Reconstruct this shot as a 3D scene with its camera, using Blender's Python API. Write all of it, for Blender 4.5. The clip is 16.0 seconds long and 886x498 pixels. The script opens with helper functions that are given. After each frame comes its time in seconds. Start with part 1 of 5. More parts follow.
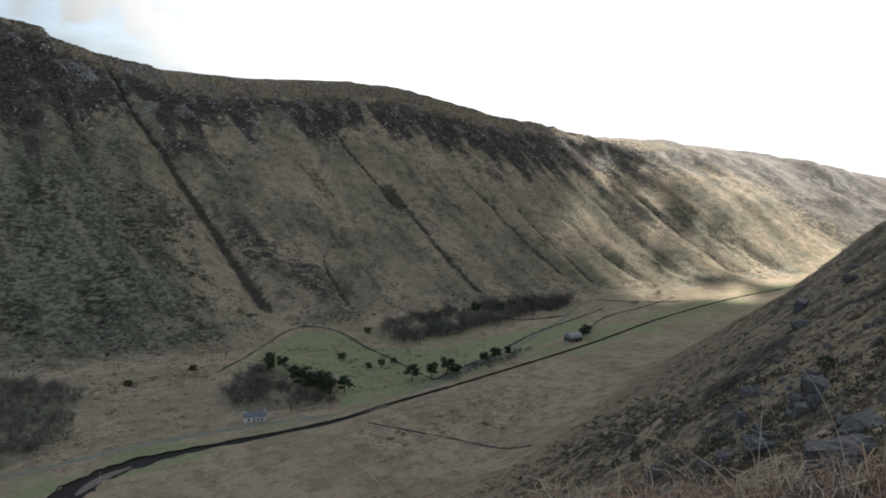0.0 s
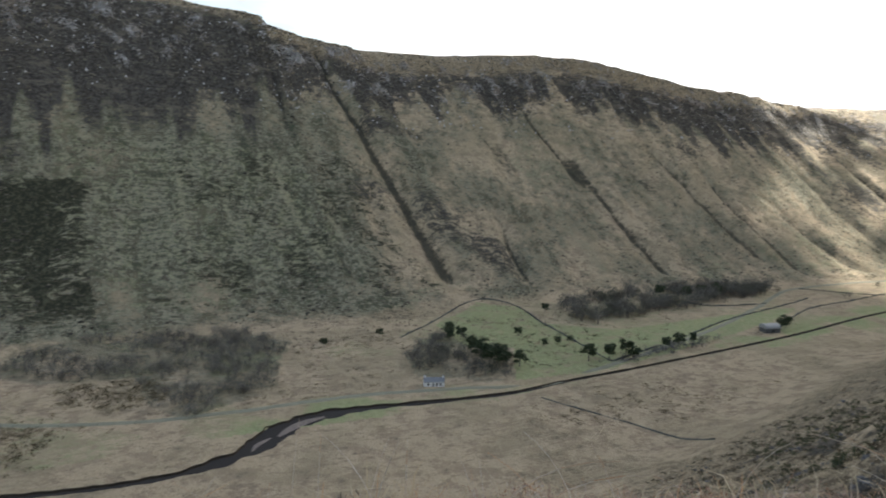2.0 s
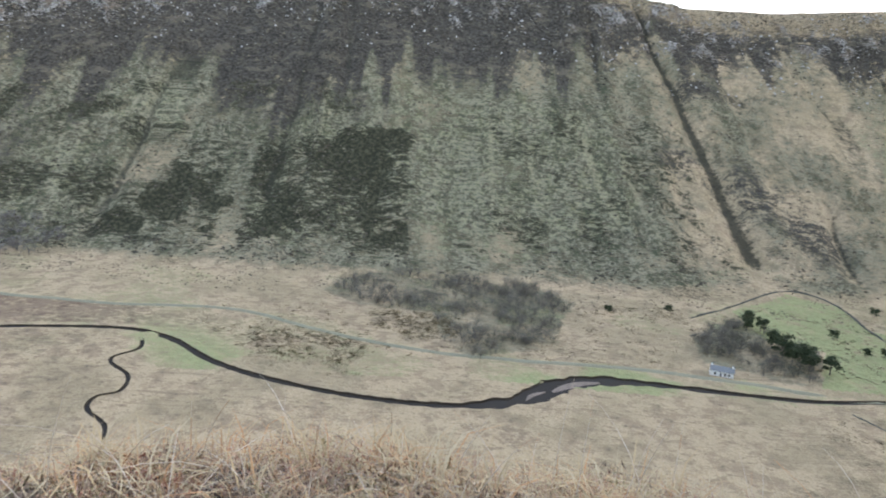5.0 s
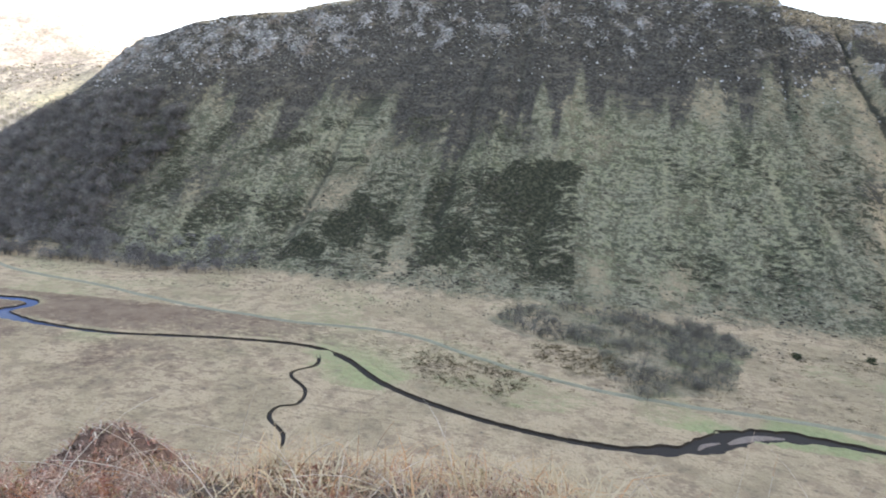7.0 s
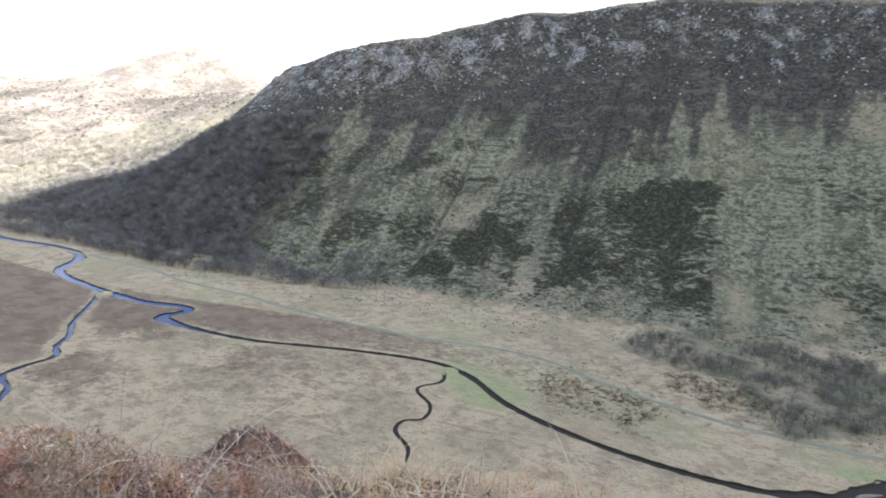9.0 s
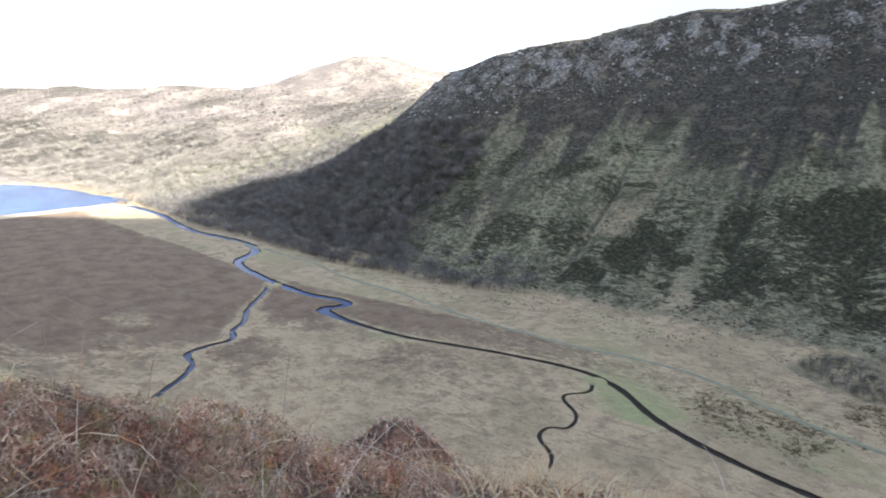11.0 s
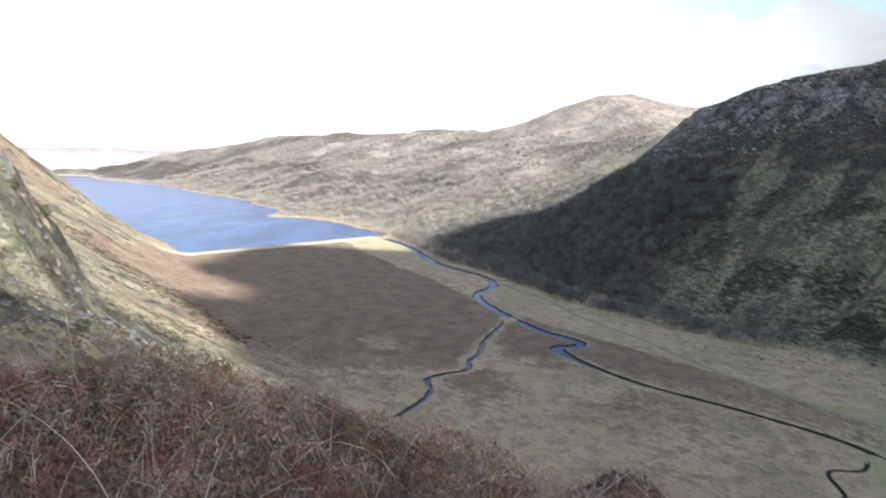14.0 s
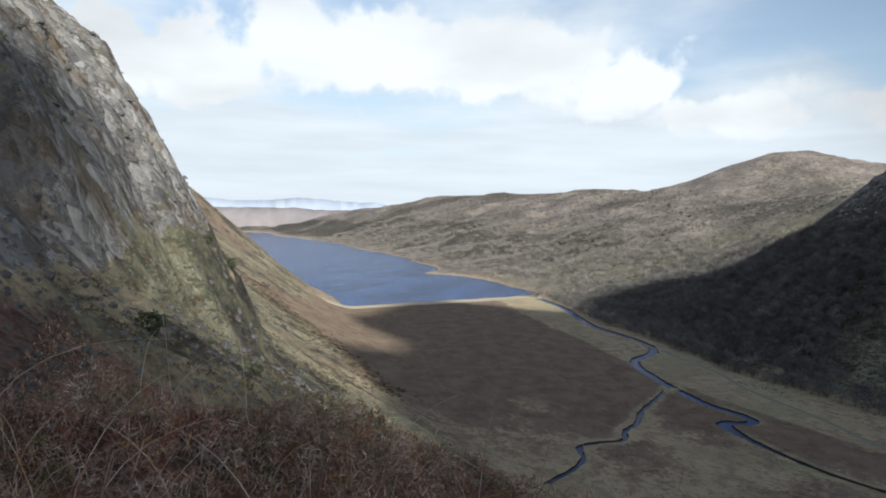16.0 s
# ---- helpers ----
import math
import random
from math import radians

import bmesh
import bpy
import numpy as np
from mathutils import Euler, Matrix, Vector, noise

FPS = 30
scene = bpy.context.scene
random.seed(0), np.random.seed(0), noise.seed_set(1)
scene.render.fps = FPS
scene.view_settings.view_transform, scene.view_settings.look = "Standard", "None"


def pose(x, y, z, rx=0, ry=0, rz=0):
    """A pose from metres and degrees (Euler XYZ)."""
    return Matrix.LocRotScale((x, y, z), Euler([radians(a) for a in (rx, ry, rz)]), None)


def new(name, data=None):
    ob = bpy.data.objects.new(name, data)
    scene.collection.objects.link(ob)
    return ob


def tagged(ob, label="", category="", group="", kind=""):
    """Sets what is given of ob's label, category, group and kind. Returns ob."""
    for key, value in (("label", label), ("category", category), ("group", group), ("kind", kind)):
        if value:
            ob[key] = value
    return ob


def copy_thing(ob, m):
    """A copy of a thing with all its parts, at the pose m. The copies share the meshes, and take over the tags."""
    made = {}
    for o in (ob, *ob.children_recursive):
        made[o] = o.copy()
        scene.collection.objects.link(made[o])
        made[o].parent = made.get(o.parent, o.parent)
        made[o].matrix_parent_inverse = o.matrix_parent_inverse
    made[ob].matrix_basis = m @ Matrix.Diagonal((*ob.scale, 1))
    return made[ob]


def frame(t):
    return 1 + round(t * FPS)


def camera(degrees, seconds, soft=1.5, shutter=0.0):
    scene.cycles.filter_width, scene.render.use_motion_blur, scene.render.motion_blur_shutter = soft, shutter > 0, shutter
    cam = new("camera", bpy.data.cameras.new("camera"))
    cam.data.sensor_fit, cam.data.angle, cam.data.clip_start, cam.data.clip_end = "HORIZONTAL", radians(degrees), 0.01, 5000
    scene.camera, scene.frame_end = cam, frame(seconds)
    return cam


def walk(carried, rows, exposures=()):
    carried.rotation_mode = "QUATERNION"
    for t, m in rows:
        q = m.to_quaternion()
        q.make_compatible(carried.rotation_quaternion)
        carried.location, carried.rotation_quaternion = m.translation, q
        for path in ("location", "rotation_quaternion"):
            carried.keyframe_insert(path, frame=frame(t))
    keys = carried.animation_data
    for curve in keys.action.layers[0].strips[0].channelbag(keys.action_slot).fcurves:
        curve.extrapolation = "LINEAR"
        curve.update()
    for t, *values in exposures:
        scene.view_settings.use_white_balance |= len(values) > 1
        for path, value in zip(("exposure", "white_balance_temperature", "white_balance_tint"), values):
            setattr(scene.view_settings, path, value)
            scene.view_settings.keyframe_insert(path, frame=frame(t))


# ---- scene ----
cam = camera(67.0, 16.0, soft=1.9, shutter=0.4)
# the camera turns on the spot: seconds, tilt, lean, bearing
TURN = [
    (0.0, 83.29, -1.99, 0.23),
    (0.5, 83.44, -1.74, 1.53),
    (1.0, 82.51, -2.11, 6.91),
    (1.5, 81.46, -1.67, 10.80),
    (2.0, 80.67, -1.86, 15.67),
    (2.5, 79.90, -1.98, 19.95),
    (3.0, 78.86, -2.52, 25.19),
    (5.5, 76.43, -3.40, 44.43),
    (6.0, 76.99, -2.64, 47.56),
    (6.5, 77.49, -2.64, 51.48),
    (7.0, 78.14, -2.66, 55.53),
    (7.5, 79.23, -2.71, 57.40),
    (8.0, 79.98, -2.44, 59.86),
    (8.5, 79.84, -2.18, 63.36),
    (9.0, 79.41, -1.78, 66.44),
    (11.5, 79.15, -1.02, 84.01),
    (12.0, 78.75, -0.25, 88.90),
    (12.5, 78.71, 0.01, 92.10),
    (13.0, 79.35, -0.29, 94.01),
    (13.5, 79.36, 0.11, 95.92),
    (14.0, 82.25, -0.76, 99.66),
    (14.5, 84.39, -0.89, 104.15),
    (15.0, 86.65, -1.08, 108.63),
    (15.5, 87.22, -0.55, 112.53),
    (16.0, 87.12, -1.00, 112.87)]
walk(cam, [(t, pose(0, 0, 120, rx, ry, rz)) for t, rx, ry, rz in TURN],
     [(0, 0.8, 6650, 9), (1.5, 1.17, 6800, 8.5), (3.0, 2.02, 6850, 8), (5.5, 2.48, 6700, 8.5), (7.0, 2.45, 6550, 9.5), (9.0, 2.3, 6400, 10), (11.5, 1.88, 6300, 10), (12.5, 1.70, 6200, 9),
      (13.5, 1.57, 6200, 9.5), (14.0, 1.36, 6200, 9.5), (14.5, 1.05, 6250, 9), (15.0, 0.65, 6150, 8), (15.5, 0.35, 6200, 7), (16.0, 0.15, 6200, 7)])

# ---- sky and sun ----
SUN_AZ, SUN_EL = -35.0, 32.0
world = bpy.data.worlds.new("sky")
scene.world = world
world.use_nodes = True
wn, wl = world.node_tree.nodes, world.node_tree.links
wn.clear()
w_out, w_bg = wn.new("ShaderNodeOutputWorld"), wn.new("ShaderNodeBackground")
w_sky = wn.new("ShaderNodeTexSky")
w_sky.sky_type, w_sky.sun_disc = "NISHITA", False
w_sky.sun_elevation, w_sky.sun_rotation = radians(SUN_EL), radians(-SUN_AZ)
w_sky.air_density, w_sky.dust_density, w_sky.ozone_density = 1.0, 1.5, 1.0
w_pow = wn.new("ShaderNodeVectorMath")
w_pow.operation = "SCALE"
w_pow.inputs["Scale"].default_value = 0.15
wl.new(w_sky.outputs["Color"], w_pow.inputs[0])
w_tc, w_sep = wn.new("ShaderNodeTexCoord"), wn.new("ShaderNodeSeparateXYZ")
wl.new(w_tc.outputs["Generated"], w_sep.inputs[0])


def w_math(op, a, b):
    n = wn.new("ShaderNodeMath")
    n.operation = op
    for k, q in enumerate((a, b)):
        if isinstance(q, (int, float)):
            n.inputs[k].default_value = q
        else:
            wl.new(q, n.inputs[k])
    return n.outputs[0]


# a cloud deck: the direction meets a level sheet high above
w_up = w_math("ADD", w_math("MAXIMUM", w_sep.outputs[2], 0.0), 0.17)
w_flat = wn.new("ShaderNodeCombineXYZ")
wl.new(w_math("DIVIDE", w_sep.outputs[0], w_up), w_flat.inputs[0])
wl.new(w_math("DIVIDE", w_sep.outputs[1], w_up), w_flat.inputs[1])
w_flat.inputs[2].default_value = 3.1
w_noise = wn.new("ShaderNodeTexNoise")
w_noise.inputs["Scale"].default_value, w_noise.inputs["Detail"].default_value, w_noise.inputs["Roughness"].default_value = 0.95, 9, 0.50
w_noise.inputs["Distortion"].default_value = 0.25
wl.new(w_flat.outputs[0], w_noise.inputs["Vector"])
w_cover = wn.new("ShaderNodeMapRange")
w_cover.interpolation_type = "SMOOTHSTEP"
w_cover.inputs["From Min"].default_value, w_cover.inputs["From Max"].default_value = 0.36, 0.54
wl.new(w_math("SUBTRACT", w_math("ADD", w_math("MULTIPLY", w_noise.outputs["Fac"], 0.7), 0.32), w_math("MULTIPLY", w_math("MAXIMUM", w_sep.outputs[2], 0.0), 0.95)), w_cover.inputs["Value"])
w_shade = wn.new("ShaderNodeMapRange")
w_shade.inputs["From Min"].default_value, w_shade.inputs["From Max"].default_value = 0.46, 0.70
w_shade.inputs["To Min"].default_value, w_shade.inputs["To Max"].default_value = 1.0, 0.68
w_big = wn.new("ShaderNodeTexNoise")
w_big.inputs["Scale"].default_value, w_big.inputs["Detail"].default_value = 1.1, 4
wl.new(w_flat.outputs[0], w_big.inputs["Vector"])
wl.new(w_math("ADD", w_math("MULTIPLY", w_noise.outputs["Fac"], 0.5), w_math("MULTIPLY", w_big.outputs["Fac"], 0.5)), w_shade.inputs["Value"])
# clouds are brightest towards the sun and straight away from it
w_dot = wn.new("ShaderNodeVectorMath")
w_dot.operation = "DOT_PRODUCT"
wl.new(w_tc.outputs["Generated"], w_dot.inputs[0])
w_dot.inputs[1].default_value = (-math.sin(radians(SUN_AZ)) * math.cos(radians(SUN_EL)), math.cos(radians(SUN_AZ)) * math.cos(radians(SUN_EL)), math.sin(radians(SUN_EL)))
w_side = wn.new("ShaderNodeMapRange")
w_side.interpolation_type = "SMOOTHSTEP"
for key, v in (("From Min", 0.25), ("From Max", 0.55), ("To Min", 0.35), ("To Max", 1.0)):
    w_side.inputs[key].default_value = v
wl.new(w_math("ABSOLUTE", w_math("SUBTRACT", w_dot.outputs["Value"], 0.15), 0.0), w_side.inputs["Value"])
w_lit = w_math("MULTIPLY", w_shade.outputs[0], w_side.outputs[0])
# long flat streaks of thin cloud towards the horizon
w_low = wn.new("ShaderNodeMapping")
w_low.inputs["Scale"].default_value = (1.0, 1.0, 9.0)
wl.new(w_tc.outputs["Generated"], w_low.inputs["Vector"])
w_thin = wn.new("ShaderNodeTexNoise")
w_thin.inputs["Scale"].default_value, w_thin.inputs["Detail"].default_value = 4.5, 6
wl.new(w_low.outputs[0], w_thin.inputs["Vector"])
w_streak = w_math("ADD", w_math("MULTIPLY", w_thin.outputs["Fac"], 0.32), 0.72)
w_white, w_haze = wn.new("ShaderNodeCombineColor"), wn.new("ShaderNodeCombineColor")
for k, (m, h) in enumerate(((0.98, 0.88), (0.99, 0.94), (1.0, 1.0))):
    wl.new(w_math("MULTIPLY", w_lit, m), w_white.inputs[k])
    wl.new(w_math("MULTIPLY", w_math("MULTIPLY", w_side.outputs[0], w_streak), h), w_haze.inputs[k])
w_cover.inputs["To Min"].default_value = 0.26


def w_blend(factor, a, b):
    n = wn.new("ShaderNodeMix")
    n.data_type = "RGBA"
    wl.new(factor, n.inputs["Factor"]), wl.new(a, n.inputs["A"]), wl.new(b, n.inputs["B"])
    return n.outputs["Result"]


# banks of cumulus: bearing, height above the horizon, half length and half height, in degrees
w_az = w_math("ARCTAN2", w_math("MULTIPLY", w_sep.outputs[0], -1.0), w_sep.outputs[1])
w_bank = None
for az, el, ra, re in ((118, 13.2, 21, 4.0), (134, 12.2, 14, 3.6), (106, 12.2, 10, 3.4), (98.5, 10.6, 4.2, 2.6), (90, 8.0, 7, 2.0), (75, 9.0, 12, 3.0), (12, 12.0, 15, 6.0), (-15, 14.0, 24, 9.0), (45, 13.0, 14, 5.0), (160, 14.0, 18, 5.0), (200, 12.0, 25, 5.0), (260, 13.0, 28, 5.0)):
    off_a = w_math("DIVIDE", w_math("SUBTRACT", w_az, radians((az + 180) % 360 - 180)), radians(ra))
    off_e = w_math("DIVIDE", w_math("SUBTRACT", w_sep.outputs[2], math.sin(radians(el))), radians(re))
    size = w_math("SUBTRACT", 1.0, w_math("SQRT", w_math("ADD", w_math("MULTIPLY", off_a, off_a), w_math("MULTIPLY", off_e, off_e)), 0.0))
    w_bank = size if w_bank is None else w_math("MAXIMUM", w_bank, size)
w_puff = wn.new("ShaderNodeTexNoise")
w_puff.inputs["Scale"].default_value, w_puff.inputs["Detail"].default_value, w_puff.inputs["Roughness"].default_value = 11.0, 8, 0.52
wl.new(w_tc.outputs["Generated"], w_puff.inputs["Vector"])
w_heap = wn.new("ShaderNodeMapRange")
w_heap.interpolation_type = "SMOOTHSTEP"
w_heap.inputs["From Min"].default_value, w_heap.inputs["From Max"].default_value, w_heap.inputs["To Max"].default_value = 0.02, 0.34, 0.95
wl.new(w_math("ADD", w_bank, w_math("MULTIPLY", w_math("SUBTRACT", w_puff.outputs["Fac"], 0.5), 2.2)), w_heap.inputs["Value"])
w_air = w_blend(w_cover.outputs[0], w_pow.outputs[0], w_haze.outputs[0])
wl.new(w_blend(w_heap.outputs[0], w_air, w_white.outputs[0]), w_bg.inputs["Color"])
w_bg.inputs["Strength"].default_value = 0.95
wl.new(w_bg.outputs[0], w_out.inputs["Surface"])

sun = new("sun", bpy.data.lights.new("sun", "SUN"))
sun.data.energy, sun.data.angle, sun.data.color = 7.0, radians(1.1), (1.0, 0.96, 0.90)
sa, se = radians(SUN_AZ), radians(SUN_EL)
SUN_DIR = Vector((-math.sin(sa) * math.cos(se), math.cos(sa) * math.cos(se), math.sin(se)))
sun.matrix_world = Matrix.Translation((0, 0, 900)) @ SUN_DIR.to_track_quat("Z", "Y").to_matrix().to_4x4()


# ---- materials ----
class Nodes:
    """Short hand for a node material with a principled surface."""

    def __init__(self, name, rough=0.9, spec=0.2, metal=0.0):
        self.mat = bpy.data.materials.new(name)
        self.mat.use_nodes = True
        self.n, self.l = self.mat.node_tree.nodes, self.mat.node_tree.links
        self.p = self.n["Principled BSDF"]
        self.p.inputs["Roughness"].default_value = rough
        self.p.inputs["Specular IOR Level"].default_value = spec
        self.p.inputs["Metallic"].default_value = metal
        self.where = self.n.new("ShaderNodeNewGeometry").outputs["Position"]

    def put(self, socket, value):
        if isinstance(value, (int, float)):
            socket.default_value = value
        elif isinstance(value, tuple):
            socket.default_value = (*value, 1.0) if len(value) == 3 and socket.type == "RGBA" else value
        else:
            self.l.new(value, socket)

    def scaled(self, x, y, z):
        m = self.n.new("ShaderNodeMapping")
        self.l.new(self.where, m.inputs["Vector"])
        m.inputs["Scale"].default_value = (x, y, z)
        return m.outputs[0]

    def noise(self, scale, detail=4, rough=0.55, vector=None, distort=0.0):
        t = self.n.new("ShaderNodeTexNoise")
        self.l.new(vector or self.where, t.inputs["Vector"])
        t.inputs["Scale"].default_value, t.inputs["Detail"].default_value = scale, detail
        t.inputs["Roughness"].default_value, t.inputs["Distortion"].default_value = rough, distort
        return t.outputs["Fac"]

    def attr(self, name):
        a = self.n.new("ShaderNodeAttribute")
        a.attribute_name = name
        return a.outputs["Fac"]

    def ramp(self, value, lo, hi, a=0.0, b=1.0):
        m = self.n.new("ShaderNodeMapRange")
        m.interpolation_type = "SMOOTHSTEP"
        self.put(m.inputs["Value"], value)
        for key, v in (("From Min", lo), ("From Max", hi), ("To Min", a), ("To Max", b)):
            m.inputs[key].default_value = v
        return m.outputs[0]

    def math(self, op, a, b=0.0):
        m = self.n.new("ShaderNodeMath")
        m.operation = op
        self.put(m.inputs[0], a), self.put(m.inputs[1], b)
        return m.outputs[0]

    def mix(self, f, a, b, blend="MIX"):
        m = self.n.new("ShaderNodeMix")
        m.data_type, m.blend_type = "RGBA", blend
        self.put(m.inputs["Factor"], f), self.put(m.inputs["A"], a), self.put(m.inputs["B"], b)
        return m.outputs["Result"]

    def bump(self, height, strength, distance):
        b = self.n.new("ShaderNodeBump")
        b.inputs["Strength"].default_value, b.inputs["Distance"].default_value = strength, distance
        self.l.new(height, b.inputs["Height"])
        self.l.new(b.outputs[0], self.p.inputs["Normal"])

    def random(self):
        return self.n.new("ShaderNodeObjectInfo").outputs["Random"]

    def island(self):
        return self.n.new("ShaderNodeNewGeometry").outputs["Random Per Island"]

    def done(self, colour):
        self.put(self.p.inputs["Base Color"], colour)
        return self.mat


def ground_material():
    m = Nodes("hill_ground", 0.95, 0.1)
    fine, mid, big = m.noise(1.1, 5, 0.7), m.noise(0.10, 6, 0.68), m.noise(0.02, 5, 0.6)
    speck = m.noise(0.33, 5, 0.72)
    # streaks that follow the fall of the slope
    cell = m.n.new("ShaderNodeCombineXYZ")
    m.put(cell.inputs[0], m.math("MULTIPLY", m.attr("along"), 0.075)), m.put(cell.inputs[1], m.math("MULTIPLY", m.attr("upslope"), 0.016))
    streak = m.noise(1.0, 5, 0.62, cell.outputs[0], 0.4)
    # low terraces that sheep have trodden along the slope
    ledge = m.n.new("ShaderNodeCombineXYZ")
    m.put(ledge.inputs[0], m.math("MULTIPLY", m.attr("along"), 0.115)), m.put(ledge.inputs[1], m.math("MULTIPLY", m.attr("upslope"), 0.30))
    terrace = m.noise(1.0, 6, 0.72, ledge.outputs[0], 0.9)
    wobble = m.math("ADD", m.math("MULTIPLY", m.math("SUBTRACT", mid, 0.5), 0.6), m.math("MULTIPLY", m.math("SUBTRACT", speck, 0.5), 0.9))
    wobble = m.math("ADD", wobble, m.math("MULTIPLY", m.math("SUBTRACT", terrace, 0.5), 0.8))

    def edge(name, lo=0.38, hi=0.60, k=1.0):
        return m.ramp(m.math("ADD", m.attr(name), m.math("MULTIPLY", wobble, k)), lo, hi)

    straw = m.mix(m.ramp(fine, 0.3, 0.7), (0.305, 0.234, 0.152), (0.435, 0.348, 0.230))
    straw = m.mix(m.ramp(mid, 0.46, 0.60, 0.0, 0.6), straw, (0.200, 0.152, 0.105))
    straw = m.mix(m.ramp(big, 0.45, 0.58, 0.0, 0.5), straw, (0.230, 0.192, 0.120))
    straw = m.mix(m.ramp(terrace, 0.52, 0.64, 0.0, 0.55), straw, (0.165, 0.128, 0.085))
    straw = m.mix(m.ramp(speck, 0.56, 0.66, 0.0, 0.5), straw, (0.12, 0.098, 0.066))
    blend = m.math("ADD", m.math("MULTIPLY", streak, 0.22), m.math("ADD", m.math("MULTIPLY", terrace, 0.40), m.math("MULTIPLY", speck, 0.38)))
    rough = m.mix(m.ramp(blend, 0.43, 0.57), (0.068, 0.070, 0.044), (0.228, 0.210, 0.145))
    rough = m.mix(m.ramp(m.noise(0.4, 5, 0.7, m.scaled(0.6, 0.6, 1.6)), 0.50, 0.60, 0.0, 0.8), rough, (0.045, 0.047, 0.032))
    rough = m.mix(m.ramp(mid, 0.53, 0.63, 0.0, 0.65), rough, (0.054, 0.064, 0.036))
    rough = m.mix(m.ramp(m.noise(0.7, 3, 0.6), 0.62, 0.70, 0.0, 0.7), rough, (0.30, 0.285, 0.22))
    col = m.mix(edge("rough", 0.1, 0.9, 1.3), straw, rough)
    # chutes of pale grass down the fall of the slope
    col = m.mix(m.ramp(m.math("ADD", m.attr("chute"), m.math("MULTIPLY", wobble, 0.9)), 0.34, 0.75, 0.0, 0.7), col, m.mix(speck, (0.14, 0.130, 0.080), (0.35, 0.315, 0.21)))
    green = m.mix(m.ramp(speck, 0.3, 0.7), (0.190, 0.205, 0.100), (0.285, 0.295, 0.155))
    green = m.mix(m.ramp(mid, 0.5, 0.64, 0.0, 0.6), green, (0.32, 0.27, 0.165))
    col = m.mix(edge("green", 0.26, 0.76, 0.9), col, green)
    bog = m.mix(m.ramp(m.noise(0.06, 6, 0.65), 0.35, 0.65), (0.138, 0.098, 0.069), (0.195, 0.145, 0.102))
    bog = m.mix(m.ramp(terrace, 0.53, 0.64, 0.0, 0.45), bog, (0.29, 0.23, 0.165))
    col = m.mix(edge("bog", 0.30, 0.70, 1.2), col, bog)
    bracken = m.mix(m.ramp(speck, 0.43, 0.57), (0.105, 0.082, 0.053), (0.300, 0.240, 0.155))
    bracken = m.mix(m.ramp(fine, 0.50, 0.62, 0.0, 0.75), bracken, (0.35, 0.285, 0.185))
    bracken = m.mix(m.ramp(m.noise(2.6, 5, 0.7), 0.52, 0.62, 0.0, 0.8), bracken, (0.060, 0.050, 0.034))
    col = m.mix(edge("bracken", 0.36, 0.62, 0.9), col, bracken)
    moor = m.mix(m.ramp(speck, 0.36, 0.64), (0.100, 0.084, 0.077), (0.245, 0.206, 0.176))
    moor = m.mix(m.ramp(m.noise(0.012, 6, 0.7), 0.48, 0.60, 0.0, 0.6), moor, (0.30, 0.262, 0.212))
    moor = m.mix(m.ramp(mid, 0.52, 0.66, 0.0, 0.8), moor, (0.075, 0.064, 0.058))
    col = m.mix(edge("moor", 0.3, 0.6, 0.6), col, moor)
    ling = m.mix(m.ramp(fine, 0.35, 0.65), (0.060, 0.038, 0.030), (0.175, 0.108, 0.078))
    col = m.mix(edge("ling", 0.35, 0.6, 0.8), col, ling)
    heath = m.mix(m.ramp(speck, 0.38, 0.62), (0.024, 0.022, 0.019), (0.075, 0.068, 0.056))
    heath = m.mix(m.ramp(m.noise(0.5, 4, 0.7), 0.56, 0.66, 0.0, 0.8), heath, (0.115, 0.105, 0.076))
    heath = m.mix(m.ramp(m.noise(0.075, 6, 0.72, m.scaled(0.7, 0.7, 1.4)), 0.52, 0.62, 0.0, 0.55), heath, (0.135, 0.118, 0.088))
    col = m.mix(edge("heather", 0.27, 0.58, 1.6), col, heath)
    moss = m.mix(m.ramp(speck, 0.45, 0.62), (0.026, 0.027, 0.017), (0.070, 0.068, 0.042))
    col = m.mix(m.ramp(m.math("ADD", m.attr("moss"), m.math("ADD", m.math("MULTIPLY", m.math("SUBTRACT", terrace, 0.5), -1.7), m.math("MULTIPLY", m.math("SUBTRACT", speck, 0.5), 1.0))), 0.44, 0.60), col, moss)
    rock = m.mix(m.ramp(fine, 0.35, 0.7), (0.090, 0.086, 0.080), (0.30, 0.285, 0.26))
    rock = m.mix(m.ramp(m.noise(0.25, 4), 0.48, 0.6, 0.0, 0.85), rock, (0.095, 0.080, 0.060))
    rock = m.mix(m.ramp(m.noise(0.09, 5, 0.6, m.scaled(1.0, 1.0, 0.25)), 0.50, 0.64, 0.0, 0.6), rock, (0.165, 0.130, 0.095))
    # blocks between joints
    block = m.n.new("ShaderNodeTexVoronoi")
    m.l.new(m.scaled(1.0, 1.0, 0.6), block.inputs["Vector"])
    block.inputs["Scale"].default_value = 0.42
    tone = m.n.new("ShaderNodeSeparateColor")
    m.l.new(block.outputs["Color"], tone.inputs[0])
    rock = m.mix(m.ramp(tone.outputs[0], 0.15, 0.85, 0.0, 0.75), rock, m.mix(tone.outputs[1], (0.075, 0.074, 0.076), (0.37, 0.355, 0.33)))
    rock = m.mix(m.ramp(m.noise(0.05, 4, 0.6), 0.52, 0.62, 0.0, 0.6), rock, (0.125, 0.092, 0.060))
